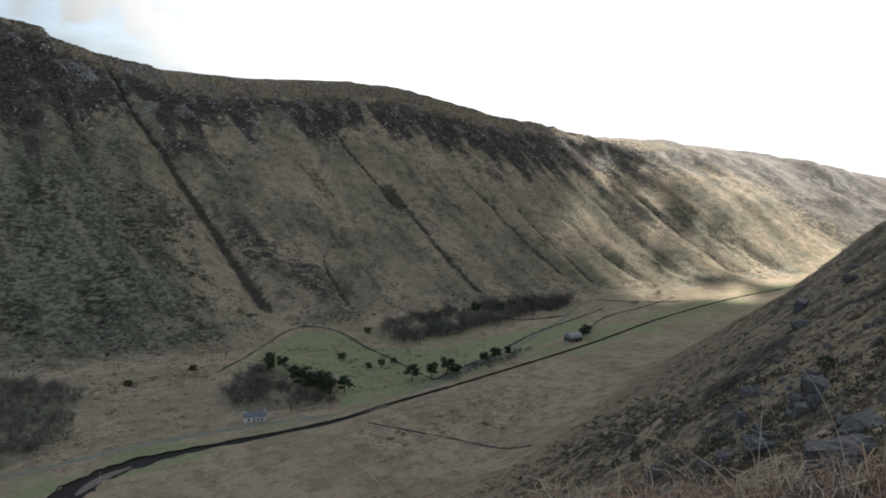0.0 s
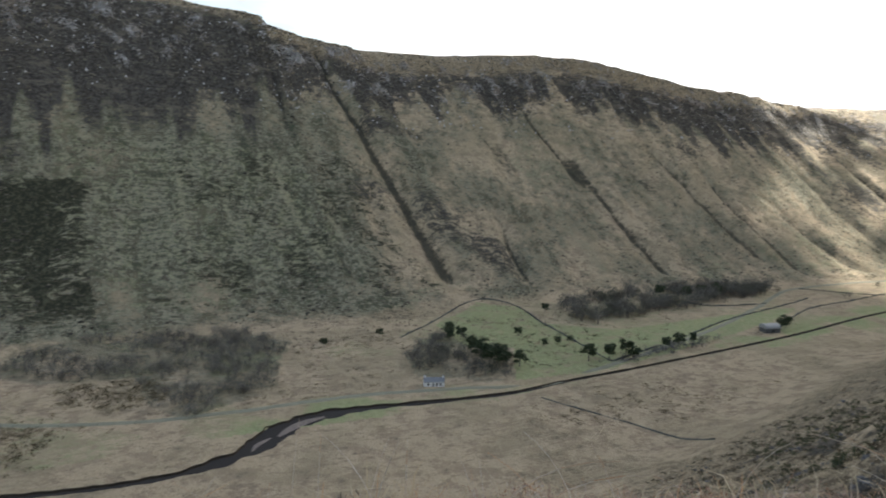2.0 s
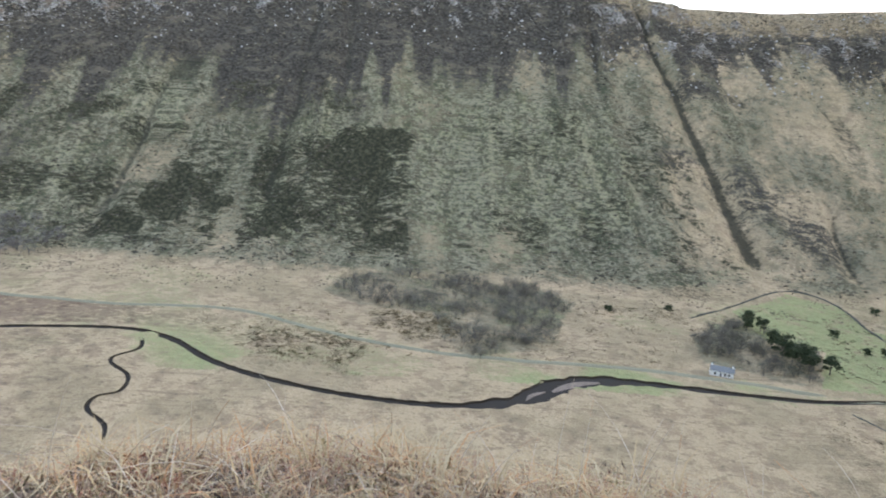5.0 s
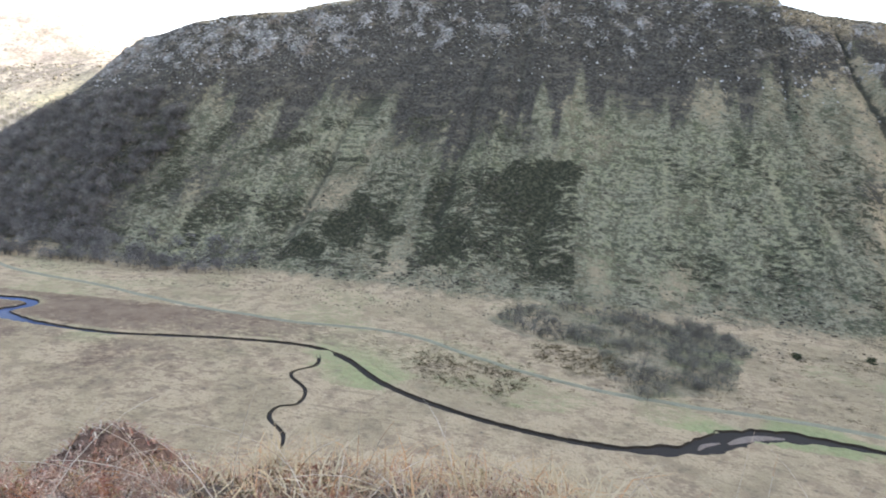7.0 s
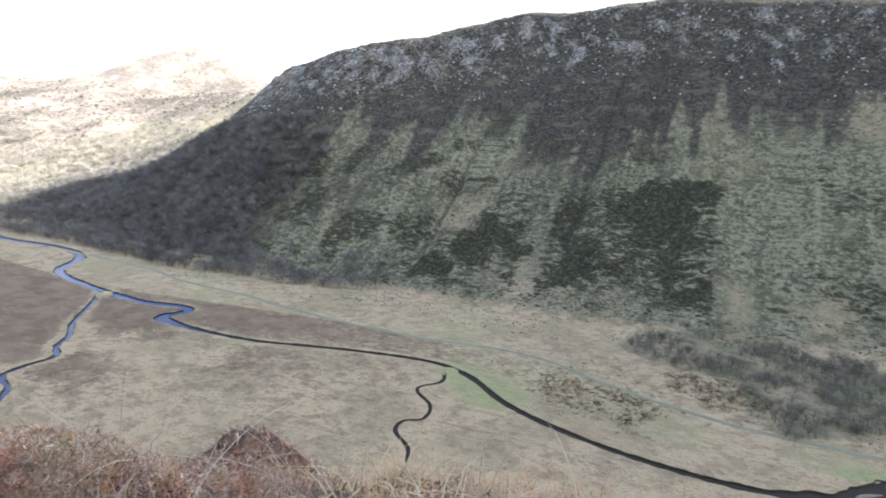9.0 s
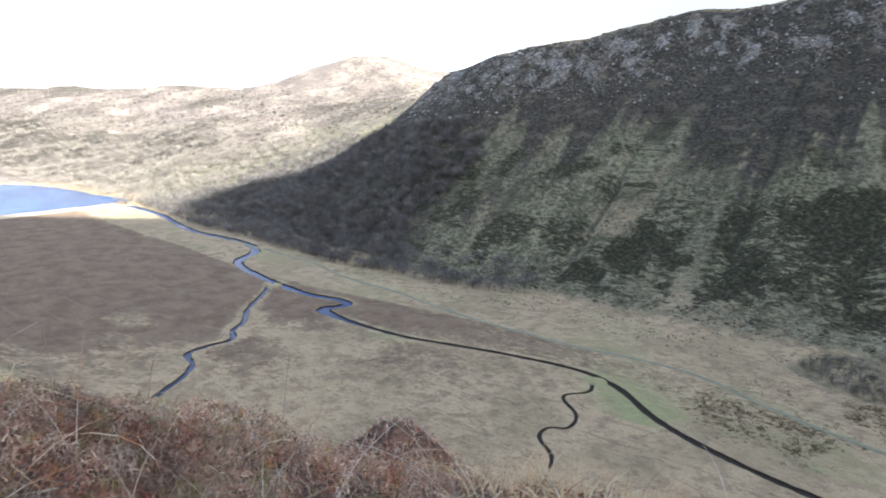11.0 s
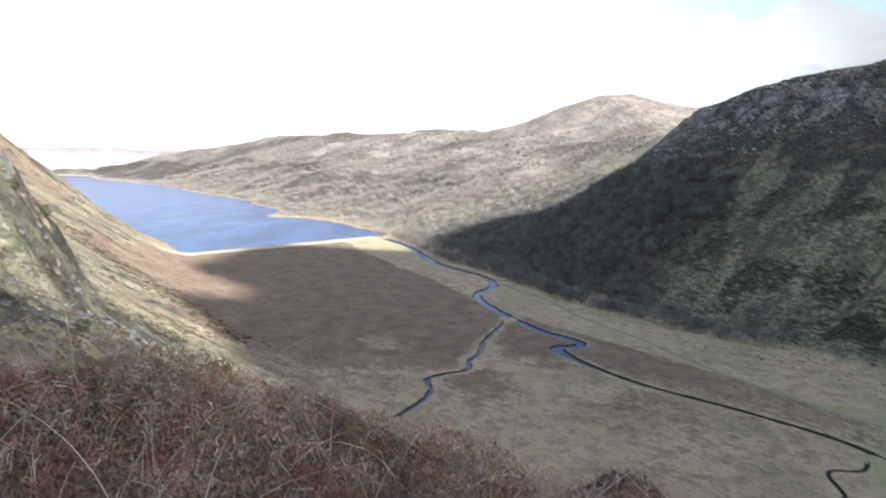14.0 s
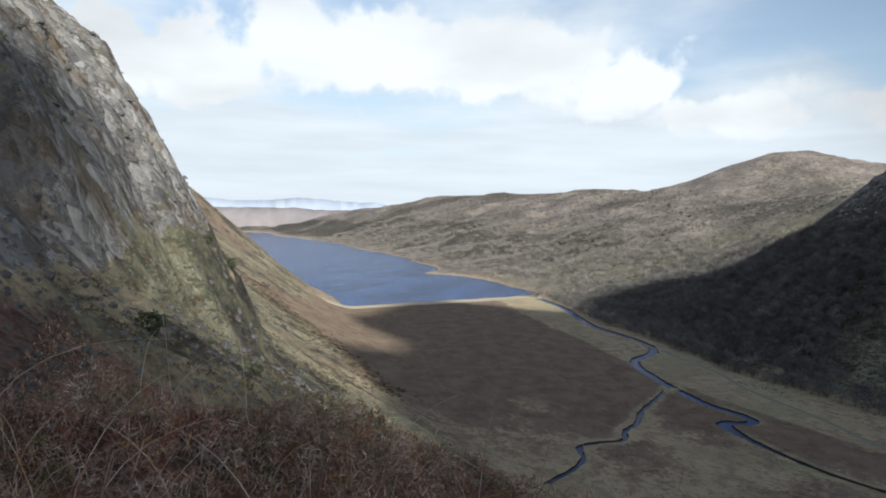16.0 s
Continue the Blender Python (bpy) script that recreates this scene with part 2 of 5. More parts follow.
    broken = m.math("ADD", m.math("MULTIPLY", m.math("SUBTRACT", speck, 0.5), 1.7), m.math("MULTIPLY", m.math("SUBTRACT", fine, 0.5), 0.7))
    col = m.mix(m.ramp(m.math("ADD", m.attr("rock"), broken), 0.50, 0.60), col, rock)
    sand = m.mix(fine, (0.33, 0.285, 0.205), (0.43, 0.375, 0.28))
    col = m.mix(edge("sand", 0.4, 0.6, 0.4), col, sand)
    # gully beds mixed darker, more so in the deeper ones
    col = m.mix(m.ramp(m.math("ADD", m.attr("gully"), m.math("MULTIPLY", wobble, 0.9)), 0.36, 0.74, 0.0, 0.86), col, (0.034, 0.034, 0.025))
    relief = m.math("ADD", m.math("MULTIPLY", fine, 0.7), m.math("MULTIPLY", speck, 1.4))
    m.bump(m.math("ADD", relief, m.math("MULTIPLY", m.math("MULTIPLY", block.outputs["Distance"], m.attr("rock")), -1.6)), 1.0, 1.0)
    return m.done(col)


def water_material(name, sky_tone, ripple, scale, ior):
    m = Nodes(name, 0.2, 0.5)
    m.p.inputs["IOR"].default_value = ior
    m.bump(m.noise(scale, 4, 0.6, m.scaled(1.0, 1.0, 1.0)), ripple, 0.35)
    tone_noise = m.noise(0.012, 5, 0.6, m.scaled(0.5, 1.4, 1.0))
    return m.done(m.mix(m.ramp(tone_noise, 0.35, 0.65), tuple(c * 0.75 for c in sky_tone), tuple(c * 1.25 for c in sky_tone)))


def river_material():
    """Peaty brown upstream, bluer towards the lake: sky reflection put into the colour."""
    m = Nodes("river_water", 0.2, 0.5)
    m.p.inputs["IOR"].default_value = 1.07
    m.bump(m.noise(0.9, 4, 0.6), 0.3, 0.35)
    sep = m.n.new("ShaderNodeSeparateXYZ")
    m.l.new(m.where, sep.inputs[0])
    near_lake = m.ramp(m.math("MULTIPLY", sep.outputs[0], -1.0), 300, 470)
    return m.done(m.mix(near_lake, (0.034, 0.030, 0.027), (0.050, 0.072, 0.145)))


def plain_material(name, a, b, scale, rough=0.9, spec=0.2, bump=0.0, dist=0.02):
    m = Nodes(name, rough, spec)
    n = m.noise(scale, 6, 0.65)
    w = m.noise(scale * 0.13, 4)
    if bump:
        m.bump(n, bump, dist)
    return m.done(m.mix(m.ramp(w, 0.35, 0.65, 0.0, 0.5), m.mix(m.ramp(n, 0.3, 0.7), a, b), tuple((p + q) * 0.36 for p, q in zip(a, b))))


def leaf_material(name, a, b, c, patches=(), size=1.1):
    """Foliage, straw or twigs: each blade or clump has a tint of its own."""
    m = Nodes(name, 0.85, 0.15)
    r = m.island()
    col = m.mix(m.ramp(r, 0.0, 0.6), a, b)
    col = m.mix(m.ramp(r, 0.72, 0.95), col, c)
    for k, tint in enumerate(patches):
        col = m.mix(m.ramp(m.noise(size * (1 + .8 * k), 4, 0.6), 0.53 + .012 * k, 0.60 + .012 * k, 0.0, 0.8), col, tint)
    col = m.mix(m.ramp(m.noise(1.3, 3), 0.3, 0.7, 0.0, 0.35), col, tuple(q * 0.5 for q in a))
    # each tree or clump is a little lighter or darker than its neighbours
    return m.done(m.mix(1.0, col, m.math("ADD", m.math("MULTIPLY", m.attr("tint"), 0.42), 1.0), "MULTIPLY"))


GROUND = ground_material()
# lake and burn: the blue of reflected sky is put into the base colour
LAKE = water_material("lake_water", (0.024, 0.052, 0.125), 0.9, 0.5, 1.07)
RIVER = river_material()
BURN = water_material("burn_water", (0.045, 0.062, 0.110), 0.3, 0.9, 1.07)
PEAT = plain_material("peat_bank", (0.018, 0.014, 0.010), (0.05, 0.038, 0.026), 1.6, bump=0.6, dist=0.2)
ROAD = plain_material("gravel_road", (0.150, 0.148, 0.105), (0.225, 0.218, 0.155), 1.2, bump=0.3)
GRAVEL = plain_material("river_gravel", (0.125, 0.100, 0.084), (0.215, 0.175, 0.148), 0.9, bump=0.5, dist=0.1)
STONE = plain_material("granite", (0.045, 0.045, 0.044), (0.15, 0.147, 0.140), 3.2, 0.88, 0.25, 1.0, 0.18)
PALE = plain_material("pale_granite", (0.20, 0.196, 0.19), (0.47, 0.46, 0.44), 0.8, 0.85, 0.3, 0.7, 0.2)
LIME = plain_material("limewash", (0.72, 0.72, 0.70), (0.82, 0.82, 0.80), 2.0, 0.8)
SLATE = plain_material("slate", (0.10, 0.11, 0.12), (0.17, 0.18, 0.19), 2.5, 0.6, 0.4)
DARK = plain_material("dark_glass", (0.015, 0.017, 0.02), (0.03, 0.033, 0.036), 2.0, 0.2, 0.5)
BARK = plain_material("bark", (0.09, 0.078, 0.068), (0.19, 0.165, 0.145), 3.0)
TWIGS = leaf_material("bare_twigs", (0.105, 0.098, 0.078), (0.18, 0.165, 0.135), (0.27, 0.25, 0.21), ((0.19, 0.18, 0.16), (0.085, 0.098, 0.058)), 0.12)
SHORE = leaf_material("pale_lakeside_twigs", (0.135, 0.122, 0.108), (0.23, 0.21, 0.18), (0.35, 0.32, 0.275))
# oak twigs toned darker, to deepen the shaded hillside
OAK = leaf_material("dark_oak_twigs", (0.085, 0.080, 0.080), (0.145, 0.135, 0.132), (0.23, 0.215, 0.20), ((0.215, 0.20, 0.19), (0.060, 0.064, 0.050)), 0.07)
FOOT = leaf_material("grey_green_twigs", (0.075, 0.072, 0.058), (0.125, 0.118, 0.098), (0.19, 0.178, 0.15), ((0.065, 0.076, 0.045),), 0.06)
TUFTS = leaf_material("dead_bracken_and_ling", (0.040, 0.037, 0.029), (0.085, 0.073, 0.053), (0.16, 0.14, 0.10))
LING = leaf_material("winter_heather", (0.200, 0.110, 0.080), (0.35, 0.235, 0.178), (0.47, 0.40, 0.31), ((0.085, 0.064, 0.050), (0.27, 0.095, 0.060), (0.175, 0.175, 0.065), (0.36, 0.33, 0.285), (0.32, 0.135, 0.045)), 2.3)
STEM = leaf_material("bleached_stems", (0.50, 0.44, 0.36), (0.42, 0.34, 0.26), (0.40, 0.19, 0.08))
STRAW = leaf_material("dead_grass_blades", (0.44, 0.365, 0.24), (0.38, 0.285, 0.165), (0.40, 0.21, 0.10))
PINE = leaf_material("pine_needles", (0.022, 0.034, 0.018), (0.048, 0.064, 0.032), (0.08, 0.088, 0.045))
SCRUB = leaf_material("scrub_leaves", (0.03, 0.04, 0.02), (0.07, 0.075, 0.035), (0.12, 0.10, 0.05))
BRAMBLE = leaf_material("bramble_and_dead_bracken", (0.055, 0.046, 0.026), (0.115, 0.085, 0.046), (0.19, 0.145, 0.075))
CLOUD = plain_material("cloud_white", (0.8, 0.8, 0.8), (0.85, 0.85, 0.85), 0.01)
# ---- the lie of the land ----
# far_foot: where the steep hill meets the valley floor: x, y, run of the slope, height of the brow
FAR = [(2600, 2300, 520, 129), (1500, 1500, 470, 144), (900, 1120, 420, 184), (560, 910, 390, 191), (300, 745, 350, 192), (148, 655, 330, 216),
       (35, 584, 320, 217), (-68, 497, 315, 213), (-160, 400, 320, 232), (-255, 325, 335, 250), (-340, 240, 345, 256), (-434, 165, 330, 239),
       (-512, 85, 300, 214), (-589, 12, 280, 205), (-700, -60, 290, 187), (-838, -155, 400, 120), (-985, -245, 620, 150), (-1260, -480, 720, 150),
       (-1692, -857, 760, 179), (-2275, -1403, 760, 219), (-3114, -2400, 700, 166), (-4300, -3400, 600, 60)]
# near_foot: the foot of the slope on which the viewer stands: x, y, run, height
NEAR = [(2300, 2600, 420, 330), (1300, 1700, 380, 320), (800, 1200, 330, 300), (470, 860, 290, 285), (260, 580, 265, 254), (110, 400, 255, 212),
        (20, 270, 245, 182), (-70, 150, 232, 170), (-160, 60, 225, 155), (-250, -25, 225, 142), (-345, -125, 235, 127), (-467, -235, 250, 154),
        (-686, -400, 270, 180), (-830, -520, 280, 218), (-1160, -860, 300, 140), (-2330, -1900, 400, 100), (-4200, -3700, 500, 80)]


def dense(rows, step=45.0):
    """A smooth curve through the rows (Catmull-Rom), with all their columns."""
    p = np.array(rows, float)
    p = np.vstack([2 * p[0] - p[1], p, 2 * p[-1] - p[-2]])
    out = []
    for i in range(1, len(p) - 2):
        n = max(2, int(np.hypot(*(p[i + 1, :2] - p[i, :2])) / step))
        t = np.linspace(0, 1, n, endpoint=False)[:, None]
        a, b, c, d = p[i - 1], p[i], p[i + 1], p[i + 2]
        m0, m1 = (c - a) / 2, (d - b) / 2
        k = np.hypot(*(c - b)[:2])
        m0, m1 = m0 * k / (np.hypot(*(c - a)[:2]) / 2), m1 * k / (np.hypot(*(d - b)[:2]) / 2)
        out.append((2 * t**3 - 3 * t**2 + 1) * b + (t**3 - 2 * t**2 + t) * m0 + (3 * t**2 - 2 * t**3) * c + (t**3 - t**2) * m1)
    return np.vstack(out + [p[-2:-1]])


def nearest(x, y, curve):
    """Signed distance from the curve (positive to the right of its run), metres along it, and its other columns there."""
    shape = x.shape
    x, y = x.ravel(), y.ravel()
    p = curve[:, :2]
    ab = p[1:] - p[:-1]
    a, length = p[:-1], np.hypot(ab[:, 0], ab[:, 1])
    start = np.r_[0, np.cumsum(length)[:-1]]
    idx, par, best = np.zeros(x.size, int), np.zeros(x.size), np.zeros(x.size)
    for lo in range(0, x.size, 40000):
        cut = slice(lo, lo + 40000)
        q = np.c_[x[cut], y[cut]]
        v = np.argmin((p * p).sum(1)[None] - 2 * q @ p.T, 1)
        found = []
        for k in (np.maximum(v - 1, 0), np.minimum(v, len(a) - 1)):
            t = np.clip(((q - a[k]) * ab[k]).sum(1) / length[k]**2, 0, 1)
            found.append((k, t, ((q - a[k] - t[:, None] * ab[k])**2).sum(1)))
        (k0, t0, d0), (k1, t1, d1) = found
        first = d0 <= d1
        idx[cut], par[cut], best[cut] = np.where(first, k0, k1), np.where(first, t0, t1), np.where(first, d0, d1)
    cross = ab[idx, 0] * (y - a[idx, 1]) - ab[idx, 1] * (x - a[idx, 0])
    dist = np.sqrt(best) * np.where(cross > 0, -1, 1)
    rest = curve[idx, 2:] * (1 - par)[:, None] + curve[idx + 1, 2:] * par[:, None]
    return dist.reshape(shape), (start[idx] + par * length[idx]).reshape(shape), rest.reshape(shape + (-1,))


def smooth(a, b, v):
    t = np.clip((v - a) / (b - a), 0, 1)
    return t * t * (3 - 2 * t)


def profile(us, gs, soft):
    u = np.linspace(-0.5, 4.5, 2000)
    g = np.interp(u, us, gs)
    n = int(soft / 5 * 2000) | 1
    k = np.hanning(n + 2)[1:-1]
    pad = np.r_[np.full(n, g[0]), g, np.full(n, g[-1])]
    return u, np.convolve(pad, k / k.sum(), "same")[n:-n]


FAR_G = profile([-0.5, 0, .12, .3, .62, .80, .92, 1.0, 1.12, 1.5, 4.5], [0, 0, .045, .22, .60, .80, .95, 1.0, 1.03, 1.08, 1.2], .10)
NEAR_G = profile([-0.5, 0, .1, .3, .65, 1.0, 1.4, 2.0, 4.5], [0, 0, .05, .24, .65, .98, 1.2, 1.4, 1.5], .16)
LATTICE = np.random.RandomState(7).rand(256, 256)


def grain(x, y):
    """Value noise, 0 to 1, one cell a unit."""
    i, j = np.floor(x).astype(int), np.floor(y).astype(int)
    u, v = x - i, y - j
    u, v = u * u * (3 - 2 * u), v * v * (3 - 2 * v)
    q = lambda a, b: LATTICE[a & 255, b & 255]
    return (q(i, j) * (1 - u) + q(i + 1, j) * u) * (1 - v) + (q(i, j + 1) * (1 - u) + q(i + 1, j + 1) * u) * v


def fractal(x, y, n=4):
    return sum(grain(x * 2**k + 17 * k, y * 2**k + 31 * k) / 2**k for k in range(n)) / (2 - 2 / 2**n)


far_curve, near_curve = dense(FAR), dense(NEAR)
# the lip of the bank: bearings and how far it drops below eye level, in degrees
LIP_B, LIP_E = (-180, -60, -35, -23, 0, 31, 47, 66, 81, 89, 96, 103, 111, 119, 127, 146, 180), (14, 14, 19, 24, 29, 32, 31, 30, 29, 27.5, 25, 22.5, 20.3, 18, 15.5, 13, 12)


def land(x, y):
    """Height of the ground, and what the materials need: distances and places on the slopes."""
    d, s, c = nearest(x, y, far_curve)
    # bays and spits along the lake shore
    lakeside = smooth(950, 1150, np.hypot(x, y))
    d = d + lakeside * (95 * (fractal(x / 210, y / 210, 4) - .5) + 60 * np.exp(-((x + 1270)**2 + (y + 560)**2) / 75.0**2))
    u = d / c[..., 0]
    far = np.interp(u, *FAR_G) * c[..., 1]
    dn, sn, cn = nearest(x, y, near_curve)
    dn = -dn
    v = dn / cn[..., 0]
    near = np.interp(v, *NEAR_G) * cn[..., 1]
    # the far summit beyond the nose, and low hills at the end of the lake
    for hx, hy, hh, hr in HILLS:
        far = far + hh * np.exp(-((x - hx)**2 + (y - hy)**2) / hr**2)
    # the rounded crag
    cx, cy = x - CRAG[0], y - CRAG[1]
    lat, rad = cx * .866 - cy * .5, -cx * .5 - cy * .866
    rough = fractal(x / 26, y / 26) - .5
    q = np.sqrt((lat / CRAG[2])**2 + (rad / CRAG[3])**2) + .16 * rough
    wall = CRAG[4] * np.clip(1 - np.clip(q, 0, 1)**CRAG[5], 0, 1)**CRAG[6]
    near = near + wall * (1 + .25 * (fractal(x / 9 + 5, y / 9) - .5))
    z = np.where(near > far, near, far) + np.minimum(near, far) * .5
    shelf = smooth(6, 22, x - y + 4 * (fractal(x / 9, y / 9) - .5)) * smooth(26, 55, np.hypot(x, y)) * (1 - smooth(95, 150, np.hypot(x, y))) * (y < 0) * smooth(30, -10, x)
    z = z + 5 * shelf
    wall = wall + 16 * shelf
    # the bank on which the viewer stands, its lip, and a knoll just below
    r = np.hypot(x, y)
    lip = np.interp(np.degrees(np.arctan2(-x, y)), LIP_B, LIP_E)
    edge = 119.9 - 3.4 * np.tan(np.radians(lip))
    bank = np.where(r < 3.4, 118.3 + (edge - 118.3) * np.clip(r / 3.4, 0, 1)**1.5, edge - .75 * (r - 3.4))
    w = 1 - smooth(3.4, 24, r)
    z = z * (1 - w) + bank * w
    z = z + (8.0 + 1.6 * (fractal(x / 1.7, y / 1.7, 3) - .5)) * np.exp(-(((x + 14.4) / 3.5)**2 + ((y - 2.4) / 5.8)**2))
    return z, d, s, u, dn, sn, v, wall


HILLS = [(-2350, 130, 112, 280), (-2300, 620, 95, 420), (-360, 626, 5, 45), (-105, 868, 9, 85), (185, 1059, 8, 90), (-665, 364, 7, 60), (-1500, 520, 30, 400), (-3750, -2850, 60, 330), (-3150, -3450, 40, 330)]
CRAG = (-124.2, -221.9, 82.0, 172.4, 52.5, 3.86, 1.27)

# ---- the ground sheet ----
RIVER_LINE = [(640, 950), (470, 815), (305, 682), (186, 562), (108, 470), (12, 368), (-24, 332), (-47, 307), (-74, 287), (-114, 259), (-129, 238), (-133, 211), (-148, 186),
              (-180, 162), (-215, 146), (-243, 139), (-276, 138), (-299, 129), (-326, 100), (-346, 72), (-362, 49), (-388, 25), (-412, 8), (-425, 4), (-434, 19),
              (-447, 14), (-464, -7), (-512, -38), (-576, -66), (-628, -56), (-676, -74), (-748, -133), (-874, -192), (-960, -250)]
RIVER_WIDE = [2, 2, 2, 2, 2, 2, 2.4, 3.0, 3.4, 6.5, 12, 9, 3.8, 3.2, 3.0, 2.8, 3.0, 2.8, 2.4, 2.5, 2.6, 3.2, 7, 8.5, 7, 6.5, 7, 7, 7.5, 8.5, 8, 8, 9, 11]
BURNS = {"stream": ([(-291, 131), (-274, 123), (-270, 109), (-250, 107), (-239, 99), (-240, 91), (-233, 85), (-216, 84), (-190, 70)], 0.9),
         "lower_stream": ([(-500, -33), (-465, -38), (-429, -44), (-400, -44), (-385, -48), (-368, -47), (-358, -58), (-347, -66), (-330, -61), (-313, -63), (-298, -68), (-270, -75)], 2.5)}
ROAD_LINE = [(480, 890), (292, 748), (148, 640), (100, 545), (62, 470), (12, 390), (-36, 324), (-78, 301), (-118, 276), (-158, 242), (-199, 214), (-248, 195), (-279, 188), (-302, 176), (-342, 134),
             (-410, 86), (-464, 56), (-518, 19), (-560, 1), (-617, -37), (-690, -85)]


def line(points, step=2.0):
    return dense([(*p, 0) for p in points], step)[:, :2]


def along(points, wide, step=2.0):
    rows = dense([(*p, w) for p, w in zip(points, wide)], step)
    return rows[:, :2], rows[:, 2]


def near_line(x, y, pts):
    """Distance from a line, worked out only for points near it."""
    out = np.full(x.shape, 1e3)
    box = (x > pts[:, 0].min() - 30) & (x < pts[:, 0].max() + 30) & (y > pts[:, 1].min() - 30) & (y < pts[:, 1].max() + 30)
    if box.any():
        out[box] = np.abs(nearest(x[box], y[box], np.c_[pts, pts[:, 0]])[0])
    return out


def inside(x, y, poly):
    p = np.array(poly, float)
    hit = np.zeros(x.shape, bool)
    for (x0, y0), (x1, y1) in zip(p, np.roll(p, -1, 0)):
        c = ((y0 > y) != (y1 > y))
        if y1 != y0:
            hit ^= c & (x < (x1 - x0) * (y - y0) / (y1 - y0) + x0)
    return hit


def lake_depth(x, y):
    """Positive inside the lake: past the beach, between the two shores."""
    beach = (-(x + 770) * .55 - (y + 385) * .83) - 4
    bow = 25 * np.sin((x - y) / 160.0)
    return beach - 22 + .25 * bow


river_xy, river_w = along(RIVER_LINE, RIVER_WIDE)
# gullies on the far hill: metres along its foot at the upper and lower end, upper and lower end (share of the slope), depth, half width
GULLIES = [(3290, 3262, 1.0, .12, 8, 6), (3112, 3060, .80, .08, 6, 5), (3191, 3201, .34, .06, 5, 4.5), (2998, 2943, .62, .12, 5, 5), (2944, 2911, .48, .05, 5, 5),
           (2885, 2841, .40, .06, 4, 5), (2700, 2670, .75, .08, 5, 7), (2620, 2590, .6, .06, 4, 6), (2800, 2770, .7, .1, 3, 5), (3714, 3737, .62, .14, 5, 4),
           (3630, 3628, .80, .20, 4, 4), (3380, 3377, .78, .55, 4, 3.5), (3321, 3313, .30, .12, 2, 3), (3350, 3343, .3, .12, 2, 3), (3050, 3015, .66, .35, 3, 4), (3170, 3150, .7, .45, 3, 4),
           (3575, 3572, .9, .5, 3, 3.5), (3230, 3222, .8, .55, 3, 4)]


BIRCH = [(-296, 240), (-300, 285), (-267, 318), (-218, 345), (-185, 338), (-158, 275), (-170, 228), (-200, 236), (-225, 262), (-262, 240)]
COPSE = [(-113, 340), (-112, 378), (-93, 387), (-58, 364), (-50, 328), (-64, 316), (-78, 316), (-98, 312)]
# the lower edge of the heather, along the hill, and dark scrubby spots below it: along, half width, share of the slope, half height
HEATH_S = (2541, 2717, 2810, 2941, 3087, 3220, 3265, 3386, 3490, 3552, 3639, 3710, 3774, 3877, 4000)
HEATH_U = (.70, .60, .62, .69, .75, .72, .72, .645, .56, .50, .46, .53, .53, .60, .50)
DARK_SPOTS = [(2720, 60, .40, .10), (2940, 30, .58, .06), (3250, 30, .32, .10), (3215, 22, .20, .10), (3300, 25, .40, .05), (3560, 16, .45, .06), (3650, 14, .44, .07), (3260, 40, .62, .05), (3830, 35, .30, .12)]
# pale grass chutes: along the foot at the upper and lower end, upper and lower share of the slope, half width
CHUTES = [(3590, 3556, .70, .40, 7), (3530, 3518, .56, .06, 5), (3444, 3396, .40, .03, 6), (3716, 3742, .50, .02, 9), (3665, 3648, .40, .06, 4), (3410, 3372, .55, .20, 5), (3352, 3330, .50, .05, 5), (3475, 3460, .50, .15, 5),
          (3870, 3800, .46, .10, 12), (3300, 3270, .66, .40, 8), (3150, 3120, .60, .10, 9), (3040, 3000, .50, .10, 9), (2900, 2860, .40, .10, 8), (3640, 3625, .16, .0, 6)]


